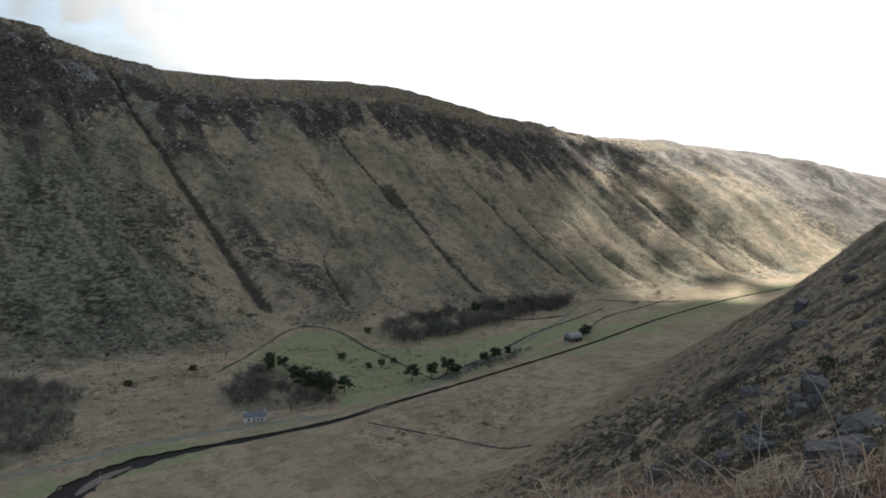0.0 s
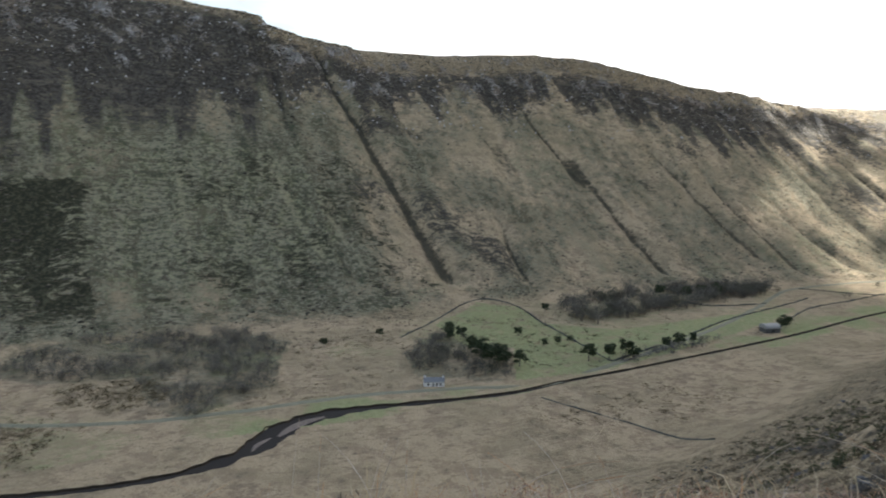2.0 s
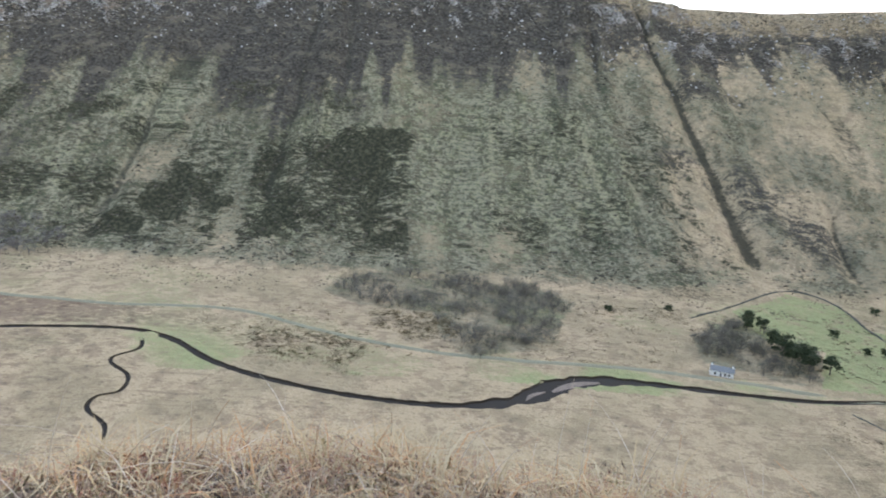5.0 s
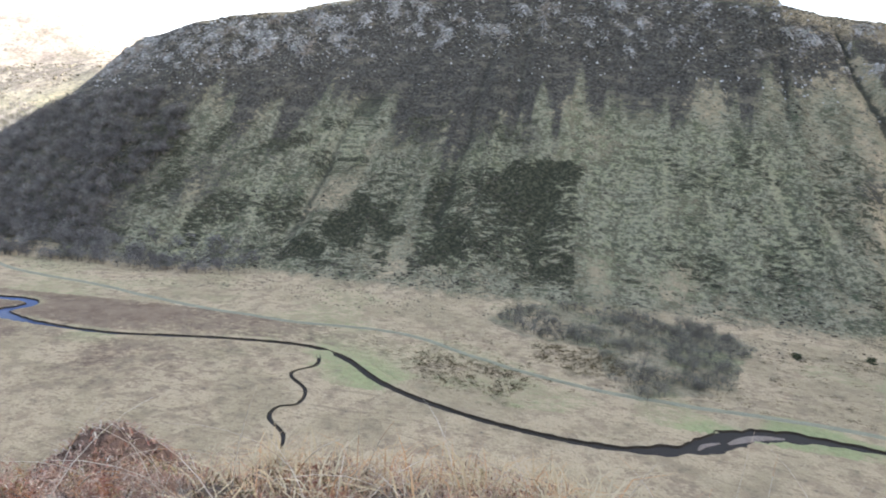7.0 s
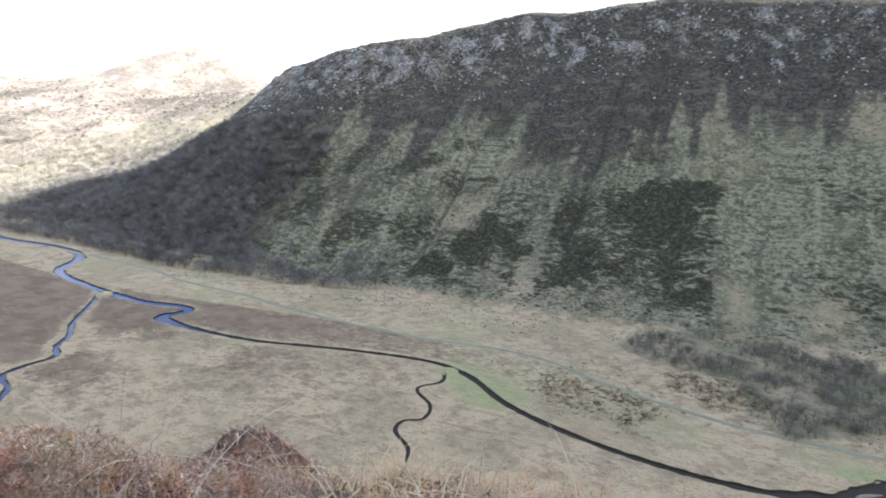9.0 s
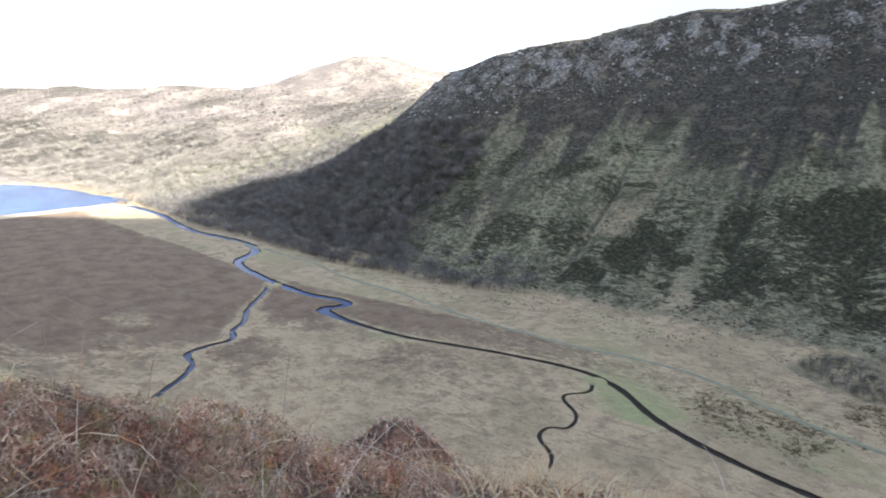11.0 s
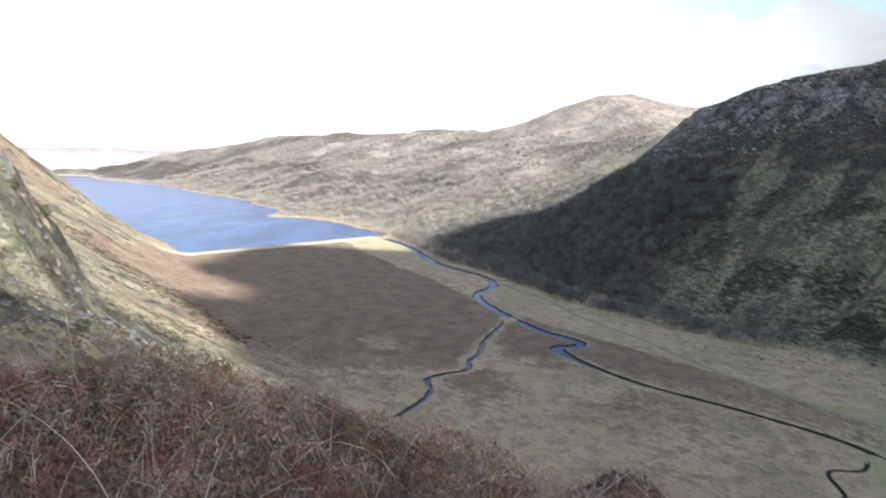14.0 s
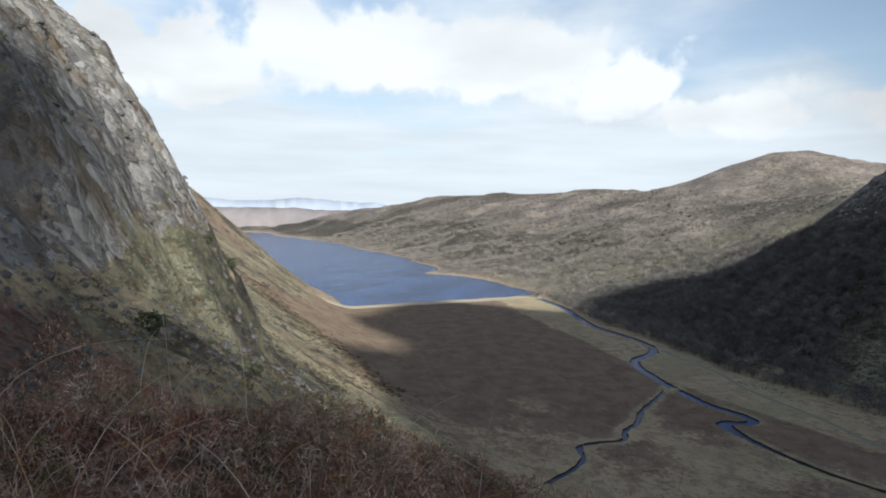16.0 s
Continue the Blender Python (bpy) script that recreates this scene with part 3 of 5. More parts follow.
def full_land(x, y):
    z, d, s, u, dn, sn, v, wall = land(x, y)
    cover = {}
    on_hill = np.maximum(smooth(0, .12, u), smooth(3, 15, z) * smooth(1500, 2200, np.hypot(x, y)))
    up = smooth(8, 60, z)
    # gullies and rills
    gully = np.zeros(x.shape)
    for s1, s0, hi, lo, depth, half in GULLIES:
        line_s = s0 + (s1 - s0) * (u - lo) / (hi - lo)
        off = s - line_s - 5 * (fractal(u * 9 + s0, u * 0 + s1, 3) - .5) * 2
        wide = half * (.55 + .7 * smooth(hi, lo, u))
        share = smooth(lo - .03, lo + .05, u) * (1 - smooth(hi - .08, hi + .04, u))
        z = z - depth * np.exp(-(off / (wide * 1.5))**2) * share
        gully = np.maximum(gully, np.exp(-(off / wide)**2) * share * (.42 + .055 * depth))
    rill = fractal(s / 26, u * 1.3, 3)
    band = smooth(.05, .25, u) * (1 - smooth(1.0, 1.2, u)) * (s < 5200)
    z = z + band * (rill - .5) * (9 - 4 * smooth(3280, 3420, s))
    # broken crags near the brow
    craggy = smooth(.56, .8, u) * (1 - smooth(.90, 1.0, u)) * (1 - smooth(4150, 4350, s))
    lumps = fractal(x / 17, y / 17, 4)
    z = z + craggy * (np.abs(lumps - .5) * 2) * 8 + on_hill * (1 - .6 * smooth(.9, 1.0, u)) * (fractal(x / 60, y / 60) - .5) * 7
    far_off = smooth(800, 1600, np.hypot(x, y))
    z = z + far_off * on_hill * ((fractal(x / 240, y / 240) - .5) * 55 + (fractal(x / 70, y / 70) - .5) * 14)
    near_lump = smooth(.08, .3, v) * smooth(20, 60, np.hypot(x, y))
    z = z + near_lump * ((fractal(x / 22, y / 22) - .5) * 7 + (fractal(x / 5, y / 5, 4) - .5) * 2.6)
    z = z + (1 - on_hill) * (1 - smooth(0, .2, v)) * (fractal(x / 30, y / 30) - .5) * 1.2
    # lake bed and river beds
    lake = lake_depth(x, y)
    z = np.where(lake > 0, z - 3.0 * smooth(0, 40, lake) * (1 - smooth(0, .03, u)) * (1 - smooth(0, .05, v)), z)
    rd = near_line(x, y, river_xy)
    z = z - 2.2 * (1 - smooth(3.5, 8.0, rd)) * (lake < 0)
    bd = np.full(x.shape, 1e3)
    for pts, wide in BURNS.values():
        bd = np.minimum(bd, near_line(x, y, line(pts)))
    z = z - 1.3 * (1 - smooth(1.5, 4.5, bd))
    # what grows where, and where the gullies are darkened
    big = fractal(x / 90, y / 90)
    patch = fractal(x / 38 + 9, y / 38)
    streak = fractal(s / 15, u * 1.6 + 3, 3)
    cover["rough"] = np.clip(smooth(-.03, .06, u) * np.maximum(on_hill, (s < 3900) * 1.0) * (.47 + .45 * smooth(3270, 3390, s) + .45 * (streak - .45) + 1.2 * (patch - .5)) + .35 * near_lump * patch, 0, 1)
    brow = np.interp(s, [2500, 3260, 3420, 3600], [.80, .83, .88, .92])
    heath_edge = np.interp(s, HEATH_S, HEATH_U)
    upper = smooth(-.09, .09, u - heath_edge + .42 * (fractal(s / 16, u * 2.4, 4) - .5)) * (.82 - .82 * smooth(-.02, .10, u - brow)) * (.72 + .55 * patch)
    dark = sum(np.exp(-(((s - a) / b)**2 + ((u - c) / e)**2)) for a, b, c, e in DARK_SPOTS)
    cover["heather"] = np.clip(np.maximum(np.maximum(upper, .5 * dark * (.5 + patch)) * (s < 4250), near_lump * (.20 + 1.4 * (fractal(x / 12 + 3, y / 12) - .47))), 0, 1) * (1 - .5 * far_off)
    chute = np.zeros(x.shape)
    for s1, s0, hi, lo, half in CHUTES:
        off = s - (s0 + (s1 - s0) * (u - lo) / (hi - lo)) - 8 * (fractal(u * 8 + s0, u * 0 + s1, 3) - .5)
        chute = np.maximum(chute, np.exp(-(off / half)**2) * smooth(lo - .04, lo + .03, u) * (1 - smooth(hi - .12, hi + .03, u)))
    rib = fractal(s / 15 + 50, u * .8 + 8, 3)
    cover["chute"] = np.clip(.55 * chute + band * (1 - smooth(-.12, .05, u - heath_edge)) * .8 * np.clip(rib - .55, 0, 1), 0, 1)
    cover["rock"] = np.clip(craggy * (.17 + .16 * smooth(3650, 3800, s) + .95 * np.abs(lumps - .5) * 2) + smooth(2, 5, wall) * np.maximum(smooth(136, 139, np.degrees(np.arctan2(-x, y))), smooth(113, 120, z)) * (.82 + 1.1 * (fractal(x / 7, y / 7) - .5)) + far_off * on_hill * .34 * smooth(.50, .66, lumps), 0, 1)
    patchy = fractal(s / 22 + 4, u * 16, 4)
    # the dark mossy square on the hillside: solid by its straight edge, thinner towards the gully
    left = np.interp(u, [.06, .17, .35, .45], [3745, 3728, 3706, 3690])
    square = smooth(3512, 3519, s) * (1 - smooth(-10, 4, s - left)) * smooth(.05, .17, u + .0002 * (s - 3520)) * (1 - smooth(.34, .42, u))
    # the .14 term only darkens the slope past 3700 metres
    cover["moss"] = np.clip(square * (.64 - .12 * smooth(3610, 3680, s) + .35 * (patchy - .5) - .5 * np.exp(-((s - 3652 - 60 * (u - .25)) / 7)**2)) + on_hill * smooth(3240, 3300, s) * (1 - smooth(3900, 4000, s)) * (.50 * smooth(.45, .65, patchy) + .14 * smooth(3700, 3760, s)) * (u < .5), 0, 1)
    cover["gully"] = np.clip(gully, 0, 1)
    cover["bog"] = np.clip((1 - on_hill) * (.26 + .26 * smooth(.40, .62, patch)) * smooth(250, 420, -x) * (d < -80) + (1 - on_hill) * smooth(-.3, .0, -v) * smooth(350, 520, -x) * (1 - smooth(-30, 6, lake)) * (.95 + .9 * (patch - .5) * (1 - smooth(430, 520, -x))) * smooth(70, 115, -d) + (1 - on_hill) * .32 * smooth(.45, .6, big), 0, 1) * (.4 + .6 * smooth(3, 10, bd + 9 * (patch - .5))) * (.55 + .45 * smooth(3, 11, rd + 9 * (big - .5)))
    field = [(-115, 408), (-102, 472), (-73, 478), (-48, 437), (1, 442), (60, 500), (131, 560), (100, 500), (73, 462), (26, 398), (-10, 355), (-49, 325), (-58, 377), (-87, 372)]
    cover["along"], cover["upslope"] = s, d
    cover["rough"] = np.maximum(cover["rough"], far_off * on_hill * (.7 + .4 * (big - .4)))
    r0 = np.hypot(x, y)
    # the u < .5 term colours the ground dark, as gaps between lakeside trees
    cover["heather"] = np.clip(np.maximum(cover["heather"], (1 - smooth(14, 26, r0)) * .9) + far_off * on_hill * (.12 + .30 * (u < .5) + .75 * (fractal(x / 150, y / 150) - .22)), 0, 1)
    cover["bracken"] = np.clip(smooth(.02, .2, v) * (.45 + .8 * (fractal(x / 26 + 1, y / 26) - .4)) + (1 - on_hill) * smooth(90, 190, -d) * smooth(-120, 0, x) * (.2 + .9 * (patch - .35)) + smooth(-.08, .0, u) * (1 - smooth(.0, .1, u)) * 1.3 * (patch - .25) + .75 * smooth(-.03, .08, u - brow) * (1 - far_off) * (s < 4300), 0, 1)
    river_side = (1 - smooth(4, 26, rd)) * (d > -150) * (1 - .75 * smooth(190, 330, -x))
    cover["green"] = np.clip(inside(x, y, field) * .9 + .42 * river_side * (1 - on_hill) * (.4 + patch) + (1 - on_hill) * smooth(.46, .60, patch) * .40 * (d > -150) + on_hill * .32 * (1 - smooth(.5, .8, u)) * smooth(.48, .60, big) * (s < 4000), 0, 1)
    cover["moor"] = np.clip(far_off * np.maximum(on_hill, smooth(.5, 2, z)) * (.62 + .5 * (big - .4)) + .5 * (wall < 3) * smooth(1.02, 1.12, u) * (1 - far_off), 0, 1)
    az = np.degrees(np.arctan2(-x, y))
    cover["ling"] = ling = np.clip(smooth(92, 104, az) * (1 - smooth(34, 58, r0)) * .8 + smooth(45, 60, az) * (1 - smooth(104, 112, az)) * smooth(7, 10, r0) * (1 - smooth(19, 25, r0)) * .8, 0, 1)
    cover["rough"] = np.maximum(cover["rough"], smooth(98, 104, az) * smooth(.05, .2, v) * (.72 + .8 * (patch - .5)))
    cover["bracken"] = cover["bracken"] * (1 - .6 * smooth(98, 104, az))
    # dark heather colour put beneath the oak wood, to deepen the shaded hillside
    under = smooth(3835, 3900, s) * (1 - smooth(4330, 4450, s)) * on_hill * (1 - smooth(.55, .7, u))
    cover["heather"] = np.maximum(cover["heather"], under * .62) * (1 - np.minimum(1, 1.2 * ling))
    # brown leaf litter and moss beneath the trees
    for wood_poly in (BIRCH, COPSE):
        cover["rough"] = np.maximum(cover["rough"], inside(x + 14 * (patch - .5), y + 14 * (big - .5), wood_poly) * (.35 + .9 * (patch - .2)))
    cover["sand"] = np.clip((1 - smooth(3, 22, np.abs(lake + 6))) * (np.hypot(x, y) < 1010) * (u < .06) * (v < .12), 0, 1)
    return z, cover, dict(d=d, u=u, v=v, s=s, rd=rd, bd=bd, lake=lake, wall=wall, dn=dn)


bearings = np.radians(np.r_[np.arange(-48, 160, .24), np.arange(160, 312, 2.4)])
rings = np.r_[np.linspace(.5, 6, 36, endpoint=False), np.geomspace(6, 60, 100, endpoint=False), np.geomspace(60, 180, 120, endpoint=False),
              np.geomspace(180, 1000, 300, endpoint=False), np.geomspace(1000, 5600, 125)]


def sheet():
    a, r = np.meshgrid(bearings, rings, indexing="ij")
    x, y = -np.sin(a) * r, np.cos(a) * r
    z, cover, info = full_land(x, y)
    na, nr = x.shape
    co = np.empty((na * nr + 1, 3), np.float32)
    co[:-1, 0], co[:-1, 1], co[:-1, 2] = x.ravel(), y.ravel(), z.ravel()
    co[-1] = (0, 0, 118.3)
    i, j = np.meshgrid(np.arange(na), np.arange(nr - 1), indexing="ij")
    k = (i + 1) % na
    quads = np.stack([i * nr + j, i * nr + j + 1, k * nr + j + 1, k * nr + j], -1).reshape(-1, 4)
    i = np.arange(na)
    tris = np.stack([np.full(na, na * nr), i * nr, ((i + 1) % na) * nr], -1)
    mesh = bpy.data.meshes.new("ground")
    mesh.vertices.add(len(co))
    mesh.vertices.foreach_set("co", co.ravel())
    loops = np.r_[quads.ravel(), tris.ravel()].astype(np.int32)
    mesh.loops.add(len(loops))
    mesh.loops.foreach_set("vertex_index", loops)
    mesh.polygons.add(len(quads) + len(tris))
    mesh.polygons.foreach_set("loop_start", np.r_[np.arange(len(quads)) * 4, len(quads) * 4 + np.arange(len(tris)) * 3].astype(np.int32))
    mesh.update(calc_edges=True)
    mesh.validate()
    for name, v in cover.items():
        at = mesh.attributes.new(name, "FLOAT", "POINT")
        at.data.foreach_set("value", np.r_[v.ravel(), 0].astype(np.float32))
    mesh.polygons.foreach_set("use_smooth", np.ones(len(mesh.polygons), bool))
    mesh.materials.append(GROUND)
    ob = new("ground", mesh)
    tagged(ob, "grassy glen floor and heathery rock-strewn slopes", "ground", kind="structure")
    return ob


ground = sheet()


def height(x, y):
    x, y = np.atleast_1d(np.asarray(x, float)), np.atleast_1d(np.asarray(y, float))
    return full_land(x, y)


def mesh_object(name, verts, faces, material, parent=None, label="", smooth_faces=False):
    me = bpy.data.meshes.new(name)
    me.from_pydata([tuple(v) for v in verts], [], [tuple(f) for f in faces])
    if smooth_faces:
        me.polygons.foreach_set("use_smooth", np.ones(len(me.polygons), bool))
    me.materials.append(material)
    me.update()
    ob = new(name, me)
    if parent:
        ob.parent = parent
    return tagged(ob, label)


def ribbon(name, xy, offsets, heights, material, wide=None, smooth_faces=True):
    """A strip along xy: one column of points for each sideways offset (a share of wide, or metres) with its height."""
    t = np.gradient(xy, axis=0)
    t /= np.hypot(t[:, 0], t[:, 1])[:, None]
    side = np.c_[-t[:, 1], t[:, 0]]
    cols = []
    for o, h in zip(offsets, heights):
        off = o if wide is None else o(wide)
        p = xy + side * np.reshape(off, (-1, 1))
        cols.append(np.c_[p, h(p) if callable(h) else np.broadcast_to(h, len(p))])
    n, m = len(xy), len(cols)
    v = np.stack(cols, 1).reshape(-1, 3)
    i, j = np.meshgrid(np.arange(n - 1), np.arange(m - 1), indexing="ij")
    f = np.stack([i * m + j, i * m + j + 1, (i + 1) * m + j + 1, (i + 1) * m + j], -1).reshape(-1, 4)
    return mesh_object(name, v, f[:, ::-1], material, smooth_faces=smooth_faces)


def top(p):
    return height(p[:, 0], p[:, 1])[0]


def over(p, h=0.08):
    return np.maximum(top(p), -0.5) + h


def distant_ridge(dist, tops, seed, material):
    """A far chain of hills, past the end of the lake: bearing and height of its tops."""
    a = np.arange(88, 166, .12)
    rows = []
    crest = np.interp(a, *zip(*tops)) * (1 + .12 * (fractal(a / 2.2 + seed, a * 0 + seed) - .5)) + 7 * (fractal(a / .5 + seed, a * 0) - .5)
    for k, (f, back) in enumerate([(0, 0), (.35, 60), (.75, 130), (1, 200), (.8, 280)]):
        r = dist + back + 40 * (fractal(a * 1.3 + k * 7, a * 0 + seed) - .5)
        rows.append(np.c_[-np.sin(np.radians(a)) * r, np.cos(np.radians(a)) * r, -60 + (crest + 60) * f])
    m = len(a)
    f = [(k * m + i, k * m + i + 1, (k + 1) * m + i + 1, (k + 1) * m + i) for k in range(4) for i in range(m - 1)]
    ob = mesh_object("backdrop", np.vstack(rows), f, material, smooth_faces=True)
    tagged(ob, "pale distant heather hills beyond the lake", "hills", kind="structure")


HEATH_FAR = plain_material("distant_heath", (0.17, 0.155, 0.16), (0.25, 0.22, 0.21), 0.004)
# the farther ridge has the blue of distance haze put into its colour
HAZED_HILLS = plain_material("hazed_hills", (0.25, 0.29, 0.36), (0.32, 0.35, 0.41), 0.002)
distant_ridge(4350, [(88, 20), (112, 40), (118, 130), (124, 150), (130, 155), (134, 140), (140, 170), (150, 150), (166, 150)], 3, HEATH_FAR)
distant_ridge(4700, [(88, 50), (112, 90), (118, 195), (124, 225), (130, 205), (136, 225), (142, 200), (150, 200), (166, 190)], 8, HAZED_HILLS)

# the lake
lake_poly = [(-700, -300), (-940, -190), (-1300, -420), (-2300, -1300), (-3400, -2500), (-4100, -3300), (-3700, -3400), (-2300, -2000), (-1100, -900), (-690, -470)]
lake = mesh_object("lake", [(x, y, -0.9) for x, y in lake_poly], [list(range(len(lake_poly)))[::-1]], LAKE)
tagged(lake, "wind-ruffled dark blue lake between the hills", "lake", kind="structure")
if lake.data.polygons[0].normal.z < 0:
    lake.data.flip_normals()


def waterway(name, xy, wide, level, label, water_mat):
    jag = 1 + .55 * (np.array([noise.noise((p[0] / 6, p[1] / 6, 3)) + .5 * noise.noise((p[0] / 2.3, p[1] / 2.3, 3)) for p in xy]))
    w = wide * jag / 2
    water = ribbon(name, xy, [lambda q: -q - .6, lambda q: q + .6], [level, level], water_mat, w)
    tagged(water, label, "river", kind="structure")
    for sgn in (-1, 1):
        bank = ribbon("river_bank", xy, [lambda q: sgn * q, lambda q: sgn * (q + .2), lambda q: sgn * (q + .45)], [level - .3, -0.35, lambda p: np.full(len(p), 0.1)], PEAT, w)
        tagged(bank, "dark undercut peat bank beside the water", "river bank", kind="structure")
        verge = ribbon("river_verge", xy, [lambda q: sgn * (q + .45), lambda q: sgn * (q + 3.5), lambda q: sgn * (q + 7)], [0.1, 0.12, lambda p: np.full(len(p), -0.5)], GROUND, w)
        p = np.array([v.co[:2] for v in verge.data.vertices])
        for key, val in height(p[:, 0], p[:, 1])[1].items():
            verge.data.attributes.new(key, "FLOAT", "POINT").data.foreach_set("value", val.astype(np.float32))
        tagged(verge, "pale tussocky grass verge along the water", "river verge", kind="structure")
    return water


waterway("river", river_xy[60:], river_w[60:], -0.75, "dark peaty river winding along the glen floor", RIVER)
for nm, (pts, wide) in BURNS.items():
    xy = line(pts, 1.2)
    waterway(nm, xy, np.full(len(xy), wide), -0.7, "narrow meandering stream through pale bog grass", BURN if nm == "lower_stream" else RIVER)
bar_xy = line([(-120, 252), (-125, 245), (-128, 236), (-129, 228)], 1.0)
bar = ribbon("gravel_bar", bar_xy, [lambda q: -q * 1.1, lambda q: -q * .5, lambda q: q * .4, lambda q: q], [-1.0, -.5, -.45, -1.0], GRAVEL, 2.9 * np.sin(np.linspace(.15, 3.0, len(bar_xy)))**.7)
tagged(bar, "pale gravel bar in the bend of the river", "gravel bar", kind="structure")
bar_xy = line([(-131, 226), (-133, 219), (-132, 213)], 1.0)
bar = ribbon("gravel_bar", bar_xy, [lambda q: -q, lambda q: -q * .5, lambda q: q * .5, lambda q: q], [-1.0, -.55, -.5, -1.0], GRAVEL, 1.6 * np.sin(np.linspace(.15, 3.0, len(bar_xy))))
tagged(bar, "small wet gravel bar in the bend of the river", "gravel bar", kind="structure")
road_xy = line(ROAD_LINE, 2.5)
road = ribbon("road", road_xy, [-3.0, -1.3, 1.3, 3.0], [lambda p: over(p, -.5), lambda p: over(p, .22), lambda p: over(p, .22), lambda p: over(p, -.5)], ROAD)
tagged(road, "narrow pale gravel road along the foot of the hill", "road", kind="structure")

# ---- an unseen cloud, added between the sun and the glen to shade it ----
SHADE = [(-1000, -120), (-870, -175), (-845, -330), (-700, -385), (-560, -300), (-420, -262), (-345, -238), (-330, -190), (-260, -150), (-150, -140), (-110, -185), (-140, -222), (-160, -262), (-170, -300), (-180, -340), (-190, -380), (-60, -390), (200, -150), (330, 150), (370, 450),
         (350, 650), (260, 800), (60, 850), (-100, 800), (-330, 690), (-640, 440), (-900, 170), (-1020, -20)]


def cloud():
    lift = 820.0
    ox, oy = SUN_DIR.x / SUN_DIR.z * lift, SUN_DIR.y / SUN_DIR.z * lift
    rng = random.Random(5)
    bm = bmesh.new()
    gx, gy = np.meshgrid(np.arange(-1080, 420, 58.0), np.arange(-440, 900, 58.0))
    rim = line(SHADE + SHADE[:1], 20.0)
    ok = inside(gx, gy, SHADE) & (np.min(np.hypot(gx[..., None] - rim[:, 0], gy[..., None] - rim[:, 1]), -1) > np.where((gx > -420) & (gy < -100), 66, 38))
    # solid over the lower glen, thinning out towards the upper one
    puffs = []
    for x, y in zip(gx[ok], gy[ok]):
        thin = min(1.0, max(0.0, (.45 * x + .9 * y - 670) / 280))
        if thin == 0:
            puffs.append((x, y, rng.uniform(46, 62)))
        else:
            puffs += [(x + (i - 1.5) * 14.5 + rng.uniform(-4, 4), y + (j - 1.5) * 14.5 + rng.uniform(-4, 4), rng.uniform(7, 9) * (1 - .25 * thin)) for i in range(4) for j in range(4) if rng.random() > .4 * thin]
    # small puffs past the rim soften the shadow edge, towards the upper glen
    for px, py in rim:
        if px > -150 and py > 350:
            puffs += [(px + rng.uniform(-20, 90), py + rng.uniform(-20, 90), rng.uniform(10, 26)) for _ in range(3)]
    # puffs placed to keep the viewer's bank in shade
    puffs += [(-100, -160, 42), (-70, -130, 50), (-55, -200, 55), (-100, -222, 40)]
    # small spaced puffs, placed to half-shade the slope below the crag
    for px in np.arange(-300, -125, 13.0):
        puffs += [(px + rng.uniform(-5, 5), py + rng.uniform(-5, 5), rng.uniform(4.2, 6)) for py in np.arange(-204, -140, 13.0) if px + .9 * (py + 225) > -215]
    # rows of puffs placed to draw a shadow edge across the crag
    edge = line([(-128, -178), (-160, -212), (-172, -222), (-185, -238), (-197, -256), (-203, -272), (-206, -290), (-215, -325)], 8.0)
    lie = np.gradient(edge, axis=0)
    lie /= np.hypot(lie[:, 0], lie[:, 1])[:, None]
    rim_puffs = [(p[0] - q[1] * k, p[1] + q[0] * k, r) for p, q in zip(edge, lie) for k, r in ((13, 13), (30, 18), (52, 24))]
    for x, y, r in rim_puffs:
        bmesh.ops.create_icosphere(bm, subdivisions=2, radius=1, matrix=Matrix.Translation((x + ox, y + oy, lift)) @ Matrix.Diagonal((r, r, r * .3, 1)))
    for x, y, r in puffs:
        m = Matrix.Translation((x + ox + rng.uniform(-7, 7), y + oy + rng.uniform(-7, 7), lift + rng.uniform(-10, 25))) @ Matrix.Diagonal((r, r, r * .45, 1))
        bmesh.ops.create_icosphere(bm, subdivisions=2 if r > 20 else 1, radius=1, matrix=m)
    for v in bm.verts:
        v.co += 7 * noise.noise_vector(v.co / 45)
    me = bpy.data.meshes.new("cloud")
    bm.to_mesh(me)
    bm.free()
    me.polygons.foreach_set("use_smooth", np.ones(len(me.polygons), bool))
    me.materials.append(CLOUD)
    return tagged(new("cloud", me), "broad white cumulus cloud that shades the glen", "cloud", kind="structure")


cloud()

# ---- many small meshes in one ----
def soup(name, verts, faces, material, label, category, smooth_faces=False, tint=None):
    """One object of kind stuff: verts (n, k, 3) and the faces of one piece, (m, 3)."""
    n, k, _ = verts.shape
    f = (np.asarray(faces, np.int64)[None] + (np.arange(n) * k)[:, None, None]).reshape(-1, 3)
    me = bpy.data.meshes.new(name)
    me.vertices.add(n * k)
    me.vertices.foreach_set("co", verts.astype(np.float32).ravel())
    me.loops.add(f.size)
    me.loops.foreach_set("vertex_index", f.astype(np.int32).ravel())
    me.polygons.add(len(f))
    me.polygons.foreach_set("loop_start", np.arange(len(f), dtype=np.int32) * 3)
    me.update(calc_edges=True)
    if smooth_faces:
        me.polygons.foreach_set("use_smooth", np.ones(len(f), bool))
    if tint is not None:
        me.attributes.new("tint", "FLOAT", "POINT").data.foreach_set("value", np.repeat(tint, k).astype(np.float32))
    me.materials.append(material)
    return tagged(new(name, me), label, category, kind="stuff")


